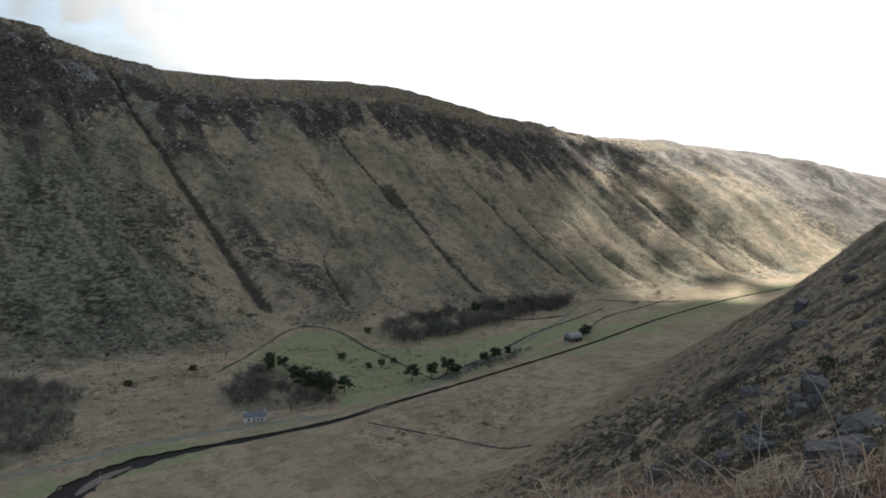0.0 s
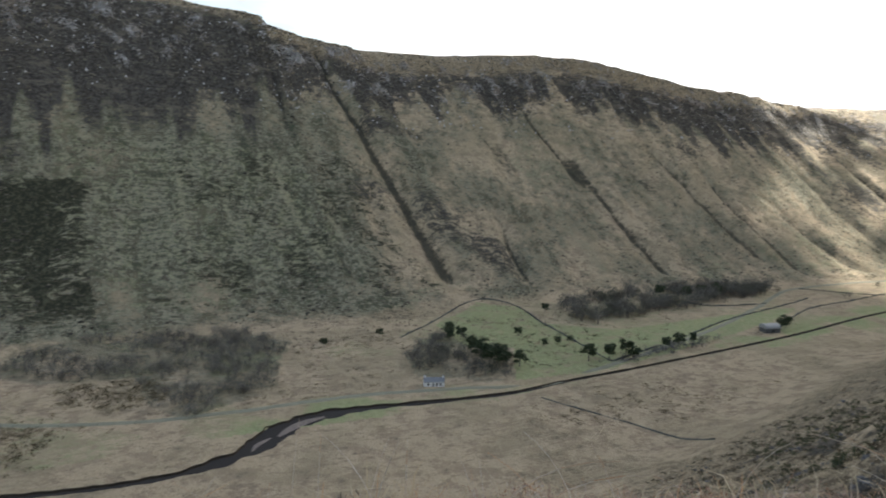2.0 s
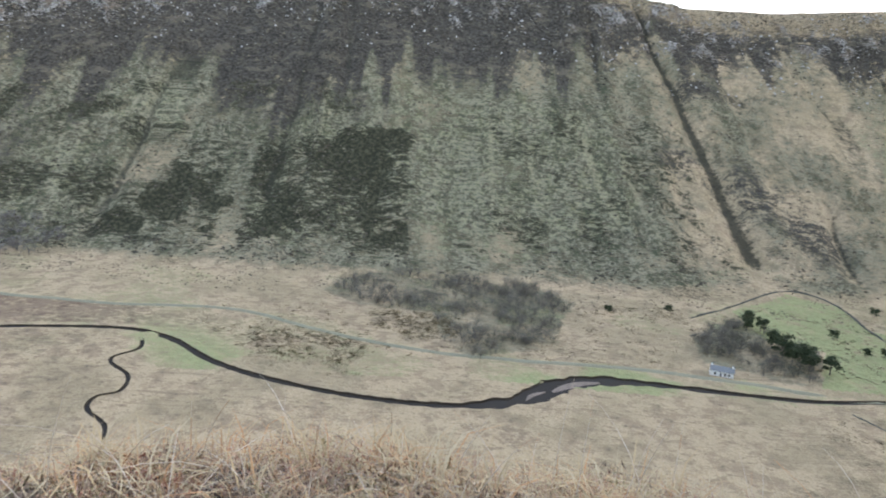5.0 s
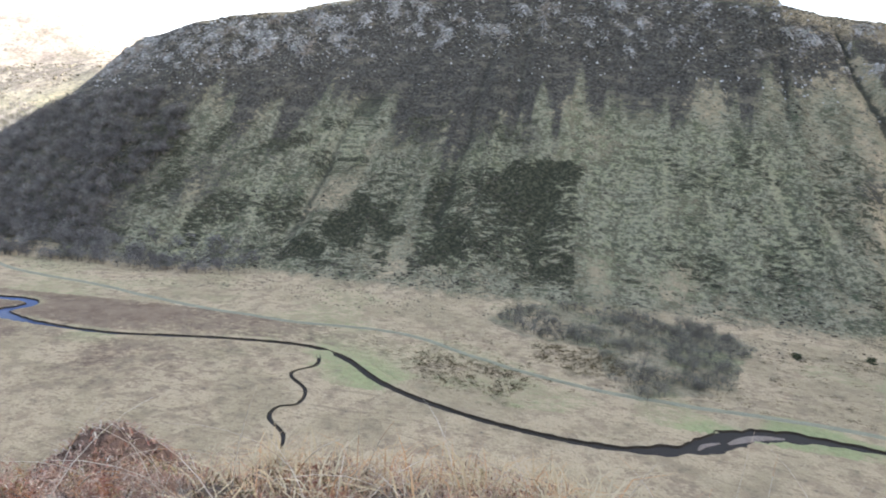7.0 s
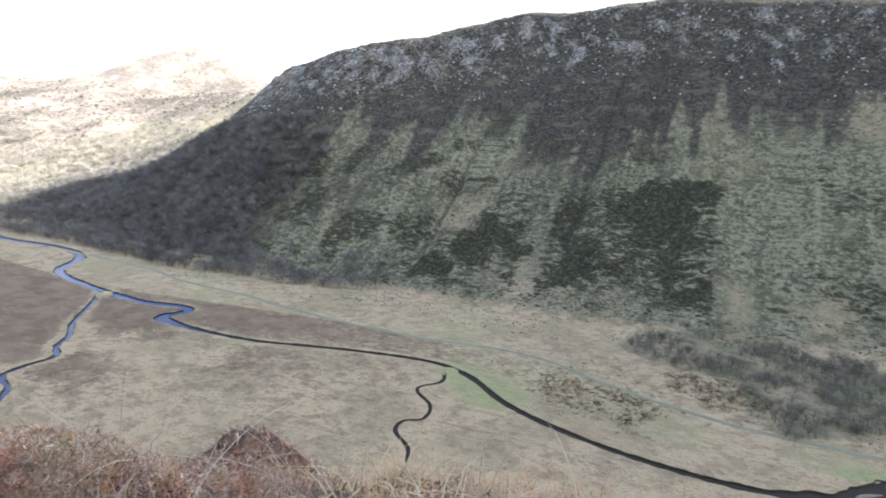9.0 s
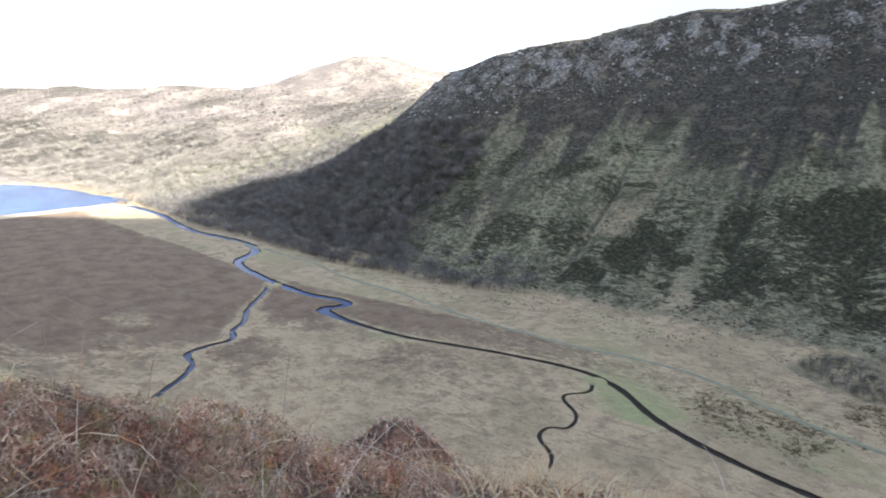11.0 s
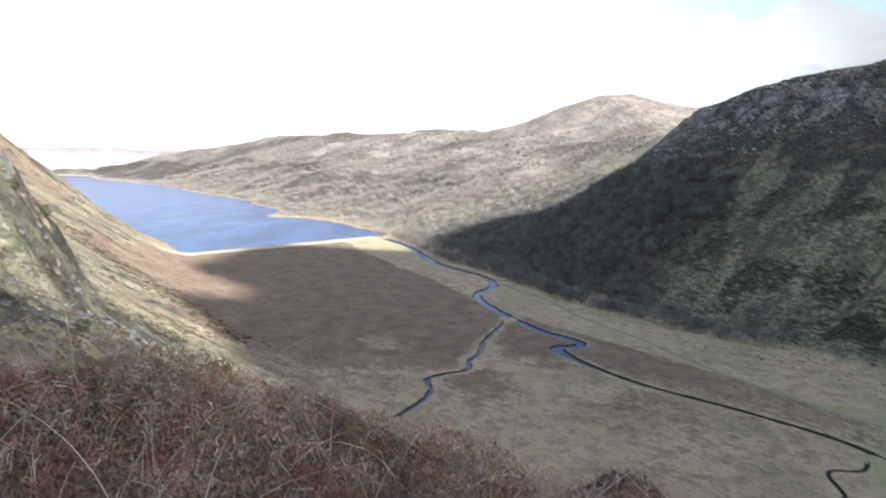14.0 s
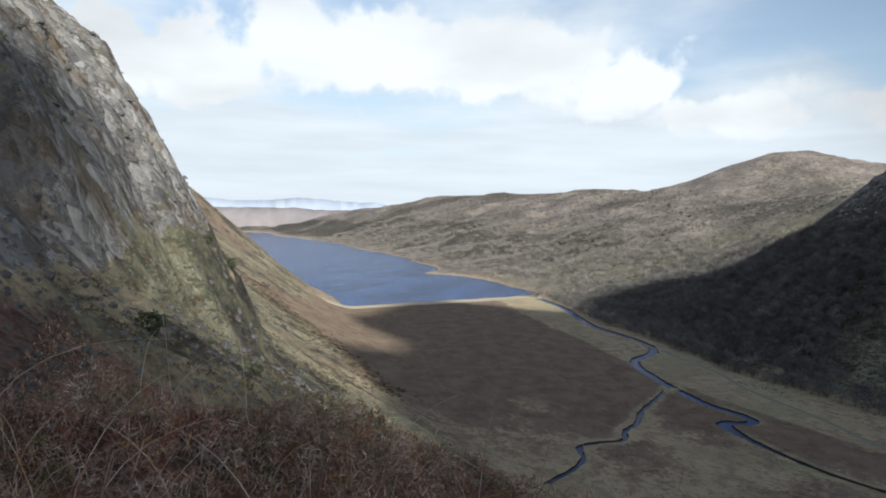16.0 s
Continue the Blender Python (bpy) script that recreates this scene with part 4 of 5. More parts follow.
def placed(base, x, y, z, scale, turn, tall=None):
    """Copies of a piece (k, 3), turned about z, scaled and set down: (n, k, 3)."""
    c, s = np.cos(turn)[:, None], np.sin(turn)[:, None]
    bx, by, bz = base[None, :, 0], base[None, :, 1], base[None, :, 2]
    sc = np.reshape(scale, (-1, 1))
    st = sc if tall is None else np.reshape(tall, (-1, 1))
    return np.stack([x[:, None] + sc * (bx * c - by * s), y[:, None] + sc * (bx * s + by * c), z[:, None] + st * bz], -1)


def scatter(rng, poly, n):
    """n random points inside a polygon."""
    p = np.array(poly, float)
    lo, hi = p.min(0), p.max(0)
    q = rng.uniform(lo, hi, (n * 6, 2))
    q = q[inside(q[:, 0], q[:, 1], poly)][:n]
    return q[:, 0], q[:, 1]


def tube(a, b, ra, rb, sides=4):
    a, b = np.array(a, float), np.array(b, float)
    w = (b - a) / np.linalg.norm(b - a)
    p = np.cross(w, (.3, .9, .1))
    p /= np.linalg.norm(p)
    q = np.cross(w, p)
    ang = np.arange(sides) * 2 * math.pi / sides
    ring = np.cos(ang)[:, None] * p + np.sin(ang)[:, None] * q
    v = np.vstack([a + ring * ra, b + ring * rb])
    f = []
    for i in range(sides):
        j = (i + 1) % sides
        f += [(i, j, sides + j), (i, sides + j, sides + i)]
    return v, np.array(f)


def merge(parts):
    vs, fs, n = [], [], 0
    for v, f in parts:
        vs.append(v), fs.append(np.asarray(f) + n)
        n += len(v)
    return np.vstack(vs), np.vstack(fs)


def bare_tree(seed, twigs, width, limbs=6):
    """A leafless tree, about one unit high: trunk, limbs and a spray of twigs."""
    r = np.random.RandomState(seed)
    wood = [tube((0, 0, -.06), (r.uniform(-.03, .03), r.uniform(-.03, .03), .42), .030, .018)]
    tips = []
    for k in range(6):
        a = k * 1.05 + r.uniform(-.3, .3)
        h = r.uniform(.16, .36)
        e = np.array([math.cos(a) * r.uniform(.18, .40), math.sin(a) * r.uniform(.18, .40), h + r.uniform(.18, .42)])
        if k < limbs:
            wood.append(tube((0, 0, h), e, .013, .005, 3))
        tips.append(e)
    v, f = merge(wood)
    tips = np.array(tips)
    tri = []
    for k in range(twigs):
        t = tips[r.randint(len(tips))] * r.uniform(.65, 1.1)
        c = t + r.normal(0, .12, 3) * (1, 1, .85)
        w = r.normal(0, 1, 3) + (0, 0, .25)
        w /= np.linalg.norm(w)
        q = np.cross(w, r.normal(0, 1, 3))
        q /= np.linalg.norm(q)
        L = r.uniform(.06, .15)
        tri.append([c - w * L * .5 - q * width, c - w * L * .5 + q * width, c + w * L])
    tv = np.array(tri).reshape(-1, 3)
    return v, f, tv, np.arange(len(tv)).reshape(-1, 3)


def wood(name, x, y, lo, hi, twigs, width, seed, label, material=None, gaps=.34, limbs=6):
    """A wood: trunks and twigs of many trees, in two variants each."""
    rng = np.random.RandomState(seed)
    z = height(x, y)[0]
    ok = (z > -.6) & (fractal(x / 11 + seed, y / 11) > gaps)
    x, y, z = x[ok], y[ok], z[ok]
    size = rng.uniform(lo, hi, len(x)) * (1 + .25 * (grain(x / 20, y / 20) - .5))
    turn = rng.uniform(0, 6.28, len(x))
    tint = np.clip(rng.normal(0, .5, len(x)) + 1.6 * (fractal(x / 35 + 3, y / 35) - .5), -1, 1)
    for k in range(2):
        v, f, tv, tf = bare_tree(seed + k, twigs, width, limbs)
        m = np.arange(len(x)) % 2 == k
        soup(name + "_trunks", placed(v, x[m], y[m], z[m] - .2, size[m], turn[m]), f, BARK, "grey trunks and limbs of " + label, "trees")
        soup(name + "_twigs", placed(tv, x[m], y[m], z[m] - .2, size[m] * 1.05, turn[m], size[m]), tf, material or TWIGS, "fine leafless twigs of " + label, "trees", tint=tint[m])


rng = np.random.RandomState(11)
x, y = scatter(rng, BIRCH, 780)
wood("birch_scrub", x, y, 4, 8, 110, .009, 21, "a birch scrub at the hill foot", None, .44)
x, y = scatter(rng, [(-44, 492), (-4, 560), (40, 590), (137, 640), (128, 612), (69, 540), (25, 500), (-14, 450), (-34, 455)], 620)
wood("foot_wood", x, y, 7, 14, 130, .010, 31, "a leafless wood along the hill foot", FOOT, .42)
x, y = scatter(rng, [(118, 520), (150, 560), (190, 640), (230, 690), (170, 600), (140, 540)], 40)
wood("roadside_trees", x, y, 5, 8, 80, .012, 33, "bare trees scattered by the field wall")
x, y = scatter(rng, COPSE, 150)
wood("cottage_wood", x, y, 5, 10, 130, .010, 41, "bare trees beside the cottage", FOOT)
x, y = scatter(rng, [(-12, 366), (0, 364), (30, 398), (66, 440), (58, 446), (20, 404)], 60)
wood("river_trees", x, y, 3, 6, 90, .016, 43, "dark alders along the river", OAK, .25)


def slope_points(rng, n, s0, s1, u0, u1):
    """Random points on the far slope, by metres along the foot and share of the slope."""
    fc = far_curve
    seg = np.r_[0, np.cumsum(np.hypot(*np.diff(fc[:, :2], axis=0).T))]
    s = rng.uniform(s0, s1, n)
    u = rng.uniform(u0, u1, n)
    px, py, L = (np.interp(s, seg, fc[:, k]) for k in range(3))
    dx, dy = np.interp(s + 6, seg, fc[:, 0]) - np.interp(s - 6, seg, fc[:, 0]), np.interp(s + 6, seg, fc[:, 1]) - np.interp(s - 6, seg, fc[:, 1])
    k = np.hypot(dx, dy)
    return px + dy / k * u * L, py - dx / k * u * L, s, u


x, y, s, u = slope_points(rng, 5200, 3740, 4420, -.04, .62)
edge_s = np.interp(u, [0, .08, .14, .24, .42, .55, .62], [3790, 3850, 3885, 3905, 3862, 3880, 3950])
ok = ((s > edge_s + 40 * (fractal(u * 14, u * 3) - .5)) | ((rng.uniform(0, 1, len(s)) < .35) & (u < .13))) & (fractal(x / 30 + 2, y / 30) > .30) & (rng.uniform(0, 1, len(s)) < .8)
wood("oak_wood", x[ok], y[ok], 7, 12.5, 130, .015, 51, "an oak and birch wood on the steep slope", OAK, 0)
x, y, s, u = slope_points(rng, 9000, 4380, 6600, 0, .6)
ok = (fractal(x / 120 + 7, y / 120) + .25 * (fractal(x / 40, y / 40) - .5) > .27 + .38 * u) & (np.hypot(x, y) < 3300)
wood("shore_wood", x[ok], y[ok], 8, 15, 44, .030, 61, "a leafless wood above the lake shore", SHORE, 0, 0)

# tufts of ling and bracken on the slopes, and stones among them
blob_v = np.array([(0, 0, 1.0), (.62, .1, .45), (.1, .66, .5), (-.6, .15, .42), (-.15, -.62, .48), (.5, -.45, -.2), (.5, .5, -.2), (-.5, .5, -.2), (-.45, -.5, -.2)])
blob_f = np.array([(0, 1, 2), (0, 2, 3), (0, 3, 4), (0, 4, 1), (1, 5, 6), (1, 6, 2), (2, 6, 7), (2, 7, 3), (3, 7, 8), (3, 8, 4), (4, 8, 5), (4, 5, 1)])


def tufts(name, x, y, size, flat, material, label, category, seed, turn=None, stretch=1.0):
    r = np.random.RandomState(seed)
    z = height(x, y)[0]
    n = len(x)
    v = placed(blob_v * (stretch, 1, 1), x, y, z, size * r.uniform(.6, 1.4, n), r.uniform(0, 6.28, n) if turn is None else turn + r.normal(0, .3, n), size * flat * r.uniform(.6, 1.4, n))
    v = v + r.normal(0, .16, v.shape) * np.reshape(size, (-1, 1, 1))
    return soup(name, v, blob_f, material, label, category, tint=r.uniform(-1, 1, n))


def contour(s):
    """The bearing of the hill's foot, at so many metres along it."""
    seg = np.r_[0, np.cumsum(np.hypot(*np.diff(far_curve[:, :2], axis=0).T))]
    px, py = (np.interp(s + 6, seg, far_curve[:, k]) - np.interp(s - 6, seg, far_curve[:, k]) for k in (0, 1))
    return np.arctan2(py, px)


x, y, s, u = slope_points(rng, 34000, 2500, 4000, .02, 1.02)
keep = rng.uniform(0, 1, len(x)) < np.clip(.25 + 1.6 * (fractal(s / 15, u * 1.6 + 3, 3) - .42) + .9 * smooth(.6, .8, u), .05, 1)
x, y, s = x[keep], y[keep], s[keep]
tufts("hill_tufts", x, y, rng.uniform(.35, 1.3, len(x)), .6, TUFTS, "dark tufts of ling and bracken over the hillside", "heather", 71, contour(s), 1.9)
x, y, s, u = slope_points(rng, 9000, 2500, 4150, .60, .97)
keep = fractal(x / 17, y / 17, 4) + .3 * (u - .8) + .14 * rng.normal(0, 1, len(x)) > .54
keep &= rng.uniform(0, 1, len(x)) < .75
x, y = x[keep], y[keep]
tufts("crag_rocks", x, y, .35 + 1.5 * rng.uniform(0, 1, len(x))**2.5, .8, PALE, "pale granite outcrops below the brow of the hill", "rocks", 72)
x, y, s, u = slope_points(rng, 9000, 4300, 6800, .05, 1.15)
tufts("far_tufts", x, y, rng.uniform(1.2, 4.5, len(x)), .5, TUFTS, "dark heather and scrub on the hill beyond the wood", "heather", 78)
x, y, s, u = slope_points(rng, 5200, 3150, 3900, -.13, .09)
keep = fractal(x / 14 + 8, y / 14) > .52
x, y = x[keep], y[keep]
tufts("hill_foot_scrub", x, y, rng.uniform(.2, .9, len(x)), .6, TUFTS, "dark ling and rushes along the foot of the hill", "heather", 79)
x, y, s, u = slope_points(rng, 7000, 3560, 3930, .03, .62)
keep = fractal(x / 12 + 6, y / 12) > .47
x, y = x[keep], y[keep]
tufts("slope_ling", x, y, rng.uniform(.4, 1.4, len(x)), .6, TUFTS, "dark ling bushes over the lower hillside", "heather", 77)
# scrub on the valley floor
x, y = scatter(rng, [(-268, 174), (-246, 190), (-226, 206), (-204, 196), (-192, 178), (-214, 172), (-234, 158), (-254, 164)], 420)
wander = rng.normal(0, 3.5, (2, len(x)))
x, y = x + wander[0], y + wander[1]
x2, y2 = scatter(rng, [(-240, 222), (-205, 226), (-190, 250), (-220, 262), (-252, 240)], 460)
x3, y3 = scatter(rng, [(-170, 330), (-130, 360), (-138, 380), (-175, 350)], 50)
x4, y4 = scatter(rng, [(-75, 345), (-20, 350), (10, 385), (-30, 420), (-70, 400)], 90)
x5, y5 = scatter(rng, [(30, 395), (100, 490), (140, 560), (120, 500), (50, 400)], 60)
x7, y7 = scatter(rng, [(-330, 150), (-190, 330), (-60, 470), (60, 560), (20, 400), (-110, 290), (-240, 160)], 1000)
x6, y6 = scatter(rng, [(-60, 260), (30, 300), (90, 380), (-10, 330)], 220)
x, y = np.r_[x, x2, x3, x4, x5, x6, x7], np.r_[y, y2, y3, y4, y5, y6, y7]
far_from_water = near_line(x, y, river_xy) > 12
x, y = x[far_from_water], y[far_from_water]
keep = fractal(x / 10 + 3, y / 10) > .44
x, y = x[keep], y[keep]
tufts("valley_scrub", x, y, rng.uniform(.15, .5, len(x))**1.0, .6, BRAMBLE, "low brambles and rushes on the valley floor", "scrub", 73)
BRAMBLES = (np.repeat(x, 3) + rng.normal(0, 1.6, len(x) * 3), np.repeat(y, 3) + rng.normal(0, 1.6, len(x) * 3))
# the near slopes: spiky clumps, scrub and stones
BRACKEN = leaf_material("bracken_and_heather_clumps", (0.048, 0.040, 0.027), (0.100, 0.080, 0.052), (0.185, 0.150, 0.10), ((0.055, 0.060, 0.036), (0.145, 0.100, 0.058)), 0.09)
TUSSOCK = leaf_material("moor_grass_tussocks", (0.225, 0.180, 0.118), (0.36, 0.295, 0.20), (0.16, 0.142, 0.085))


def clump_piece(seed, n, flat):
    """A low dome of small leaves, about one unit across."""
    r = np.random.RandomState(seed)
    d = r.normal(0, 1, (n, 3))
    d /= np.linalg.norm(d, axis=1)[:, None]
    d[:, 2] = np.abs(d[:, 2])
    c = d * r.uniform(.5, 1.0, (n, 1)) * (.5, .5, .5 * flat)
    w = d + r.normal(0, .6, (n, 3))
    w /= np.linalg.norm(w, axis=1)[:, None]
    q = np.cross(w, r.normal(0, 1, (n, 3)))
    q /= np.linalg.norm(q, axis=1)[:, None]
    L = r.uniform(.08, .19, (n, 1))
    return np.stack([c - q * L * .42, c + q * L * .42, c + w * L], 1).reshape(-1, 3)


def clumps(name, x, y, size, n, flat, material, label, category, seed):
    r = np.random.RandomState(seed)
    z = height(x, y)[0]
    for k in range(2):
        m = np.arange(len(x)) % 2 == k
        v = placed(clump_piece(seed + k, n, flat), x[m], y[m], z[m] - .04, size[m], r.uniform(0, 6.28, m.sum()))
        soup(name, v, np.arange(n * 3).reshape(-1, 3), material, label, category, tint=np.clip(r.normal(0, .5, m.sum()), -1, 1))


def slope_ring(rng, n, a0, a1, r0, r1):
    a, r = np.radians(rng.uniform(a0, a1, n)), np.exp(rng.uniform(math.log(r0), math.log(r1), n))
    return -np.sin(a) * r, np.cos(a) * r, r


for side, a0, a1, far_r, count in (("spur", -42, 30, 420, 27000), ("crag_slope", 98, 150, 480, 14000)):
    x, y, r = slope_ring(rng, count, a0, a1, 20, far_r)
    far_enough = (np.degrees(np.arctan2(-x, y)) < 98) | (r > 46)
    x, y, r = x[far_enough], y[far_enough], r[far_enough]
    spot = height(x, y)[2]
    on_slope = (spot["v"] > .10) & (spot["wall"] < 5)
    x, y, r = x[on_slope], y[on_slope], r[on_slope]
    f = fractal(x / 13, y / 13) + .10 * rng.normal(0, 1, len(x))
    m = f > .525
    clumps(side + "_heather", x[m], y[m], rng.uniform(.3, 1.6, m.sum()) * np.clip(r[m] / 70, .5, 1.6), 32, .7, BRACKEN, "dark heather and dead bracken clumps on the slope", "heather", 101)
    m = f < .53
    clumps(side + "_tussocks", x[m], y[m], rng.uniform(.25, .75, m.sum()) * np.clip(r[m] / 70, .5, 1.5), 22, .8, TUSSOCK, "straw-coloured moor grass tussocks on the slope", "grass", 103)
    x, y, r = slope_ring(rng, count // (9 if side == "spur" else 3), a0, a1, 20, far_r)
    m = (fractal(x / 16 + 5, y / 16) > .46) & (height(x, y)[2]["v"] > .12)
    tufts(side + "_stones", x[m], y[m], rng.uniform(.12, .55, m.sum()) * np.clip(r[m] / 60, .5, 1.8), .7, STONE, "grey stones lying among the heather", "stones", 105)
clumps("bramble_patches", *BRAMBLES, rng.uniform(.8, 2.2, len(BRAMBLES[0])), 26, .45, BRAMBLE, "brown brambles and dead bracken on the valley floor", "scrub", 113)
x, y = scatter(rng, [(-75, 440), (-60, 395), (-25, 378), (10, 400), (-10, 425), (-50, 450)], 70)
clumps("field_gorse", x, y, rng.uniform(.8, 2.4, len(x)), 60, .7, SCRUB, "dark gorse clumps in the green field", "scrub", 115)
# patches of dark scrub on the slope to the right of the boulders
x, y = scatter(rng, [(20, 95), (44, 90), (62, 150), (70, 190), (40, 185), (25, 140)], 90)
x2, y2 = scatter(rng, [(38, 150), (60, 160), (85, 240), (60, 260), (40, 220)], 160)
x, y = np.r_[x, x2], np.r_[y, y2]
clumps("slope_scrub", x, y, rng.uniform(1.2, 3.2, len(x)), 60, .8, SCRUB, "dark juniper and heather scrub on the slope", "scrub", 107)
x, y = scatter(rng, [(-112, -112), (-125, -117), (-165, -135), (-250, -190), (-335, -205), (-330, -180), (-240, -160), (-165, -122), (-128, -108)], 700)
clumps("flank_scrub", x, y, rng.uniform(.8, 2.4, len(x)), 44, .7, BRACKEN, "dark heather scrub on the flank below the crag", "scrub", 111)
x, y = scatter(rng, [(-345, -172), (-380, -190), (-412, -228), (-428, -255), (-452, -288), (-452, -330), (-472, -365), (-440, -365), (-420, -325), (-415, -290), (-392, -255), (-375, -228), (-345, -195)], 560)
wander = rng.normal(0, 8, (2, len(x)))
x, y = x + wander[0], y + wander[1]
clumps("gully_scrub", x, y, rng.uniform(1.8, 4.2, len(x)), 50, .7, BRACKEN, "dark scrub in a gully below the crag", "scrub", 109)

# ---- the near bank: heather, dead grass and long stems ----
def blades(name, x, y, z, length, width, lean, material, label, category, seed):
    """Thin bent blades: a quad and a tip, each."""
    r = np.random.RandomState(seed)
    n = len(x)
    t = r.uniform(0, 6.28, n)
    d = np.stack([np.cos(t), np.sin(t), np.zeros(n)], -1)
    side = np.stack([-np.sin(t + r.uniform(-.8, .8, n)), np.cos(t), np.zeros(n)], -1) * np.reshape(width, (-1, 1)) * .5
    p0 = np.stack([x, y, z], -1)
    L = np.reshape(length, (-1, 1))
    k = np.reshape(lean * r.uniform(.3, 1.5, n), (-1, 1))
    up = np.array([[0, 0, 1.0]])
    p1 = p0 + L * (.55 * up + .35 * k * d)
    p2 = p0 + L * ((.95 - .35 * k) * up + 1.0 * k * d)
    v = np.stack([p0 - side, p0 + side, p1 + side * .8, p1 - side * .8, p2], 1)
    return soup(name, v, [(0, 1, 2), (0, 2, 3), (3, 2, 4)], material, label, category)


def ring_points(rng, n, a0, a1, r0, r1):
    a, r = np.radians(rng.uniform(a0, a1, n)), np.sqrt(rng.uniform(r0**2, r1**2, n))
    x, y = -np.sin(a) * r, np.cos(a) * r
    return x, y, height(x, y)[0], np.degrees(a), r


def litter(name, x, y, z, size, material, label, category, seed):
    """Countless small leaves and twig ends, turned every way."""
    r = np.random.RandomState(seed)
    n = len(x)
    c = np.stack([x, y, z], -1)
    w, q = r.normal(0, 1, (n, 3)) + (0, 0, .5), r.normal(0, 1, (n, 3))
    w /= np.linalg.norm(w, axis=1)[:, None]
    q = np.cross(w, q)
    q /= np.linalg.norm(q, axis=1)[:, None]
    L = np.reshape(size, (-1, 1))
    wd = L * r.uniform(.04, .10, (n, 1))
    return soup(name, np.stack([c - q * wd, c + q * wd, c + w * L], 1), [(0, 1, 2)], material, label, category, tint=np.clip(4.5 * (fractal(x / .11, y / .11, 3) - .5) + r.normal(0, .25, n), -1, 1))


x, y, z, a, r = ring_points(rng, 430000, -46, 152, .7, 4.6)
lump = fractal(x / .45, y / .45, 3)
keep = rng.uniform(0, 1, len(x)) < np.clip(.32 + smooth(52, 78, a) * .68, 0, 1)
x, y, z, lump = x[keep], y[keep], z[keep], lump[keep]
n = len(x)
litter("heather_carpet", x, y, z + rng.uniform(0, 1, n)**.7 * np.clip(.55 * (lump - .26), .01, .26), rng.uniform(.014, .05, n), LING, "reddish-brown winter heather over the near bank", "heather", 80)
x, y, z, a, r = ring_points(rng, 26000, -46, 152, .8, 4.2)
n = len(x)
blades("heather_sprigs", x, y, z, rng.uniform(.08, .26, n), rng.uniform(.002, .005, n), 1.4, LING, "bare wiry heather sprigs over the near bank", "heather", 81)
x, y, z, a, r = ring_points(rng, 30000, -48, 152, .8, 5.2)
keep = rng.uniform(0, 1, len(x)) < np.where(a < 72, .9, .09) * (.2 + 1.3 * (fractal(x / .7 + 3, y / .7) - .2))
x, y, z = x[keep], y[keep], z[keep]
n = len(x)
blades("dead_grass", x, y, z - .02, rng.uniform(.10, .34, n), rng.uniform(.003, .008, n), 1.3, STRAW, "straw-coloured dead moor grass on the near bank", "grass", 90)
x, y, z, a, r = ring_points(rng, 9000, 15, 76, 1.6, 5.4)
keep = fractal(x / .6 + 9, y / .6) > .47
x, y, z = x[keep], y[keep], z[keep]
n = len(x)
blades("moor_grass_tufts", x, y, z - .02, rng.uniform(.2, .42, n), rng.uniform(.005, .012, n), 1.4, STRAW, "tall straw-orange moor grass tufts on the near bank", "grass", 94)
x, y, z, a, r = ring_points(rng, 26000, 40, 130, 5.0, 22)
n = len(x)
blades("lower_bank_heather", x, y, z - .03, rng.uniform(.08, .25, n), rng.uniform(.02, .05, n), 1.3, LING, "brown heather on the knoll below the bank", "heather", 91)

x, y, z, a, r = ring_points(rng, 46000, 94, 156, 5.0, 46)
keep = (r < 32) | (x - y < 9)
x, y, z = x[keep], y[keep], z[keep]
n = len(x)
blades("crag_foot_heather", x, y, z - .03, rng.uniform(.12, .34, n), rng.uniform(.03, .08, n), 1.3, LING, "red-brown heather between the bank and the crag", "heather", 92)


def stems():
    """Long arching stems, a few millimetres thick."""
    r = np.random.RandomState(4)
    V, F, n = [], [], 0
    for k in range(330):
        a, d = math.radians(r.uniform(-38, 150)), r.uniform(1.3, 3.6)
        x, y = -math.sin(a) * d, math.cos(a) * d
        z = float(height(x, y)[0][0])
        L, t, lean = r.uniform(.25, .75), r.uniform(0, 6.28), r.uniform(.15, 1.2)
        pts = []
        for q in np.linspace(0, 1, 7):
            pts.append((x + math.cos(t) * L * lean * q**1.6, y + math.sin(t) * L * lean * q**1.6, z + L * (q - .45 * lean * q**2.4)))
        for p, q, w in zip(pts[:-1], pts[1:], np.linspace(.0036, .0012, 6)):
            v, f = tube(p, q, w, w * .85, 3)
            V.append(v), F.append(f + n)
            n += len(v)
    return tagged(mesh_object("grass_stems", np.vstack(V), np.vstack(F), STEM), "long arching pale grass stems over the bank", "grass", kind="stuff")


stems()

# ---- things ----
def part(name, verts, faces, material, parent, label=""):
    return mesh_object(name, verts, faces, material, parent, label)


def box(lo, hi):
    (a, b, c), (d, e, f) = lo, hi
    v = [(a, b, c), (d, b, c), (d, e, c), (a, e, c), (a, b, f), (d, b, f), (d, e, f), (a, e, f)]
    return v, [(3, 2, 1, 0), (4, 5, 6, 7), (0, 1, 5, 4), (1, 2, 6, 5), (2, 3, 7, 6), (3, 0, 4, 7)]


def ground_z(x, y):
    return float(height(x, y)[0][0])


def thing(name, x, y, turn, label, category, group="", sink=0.0):
    ob = new(name)
    ob.matrix_world = pose(x, y, ground_z(x, y) - sink, 0, 0, turn)
    return tagged(ob, label, category, group)


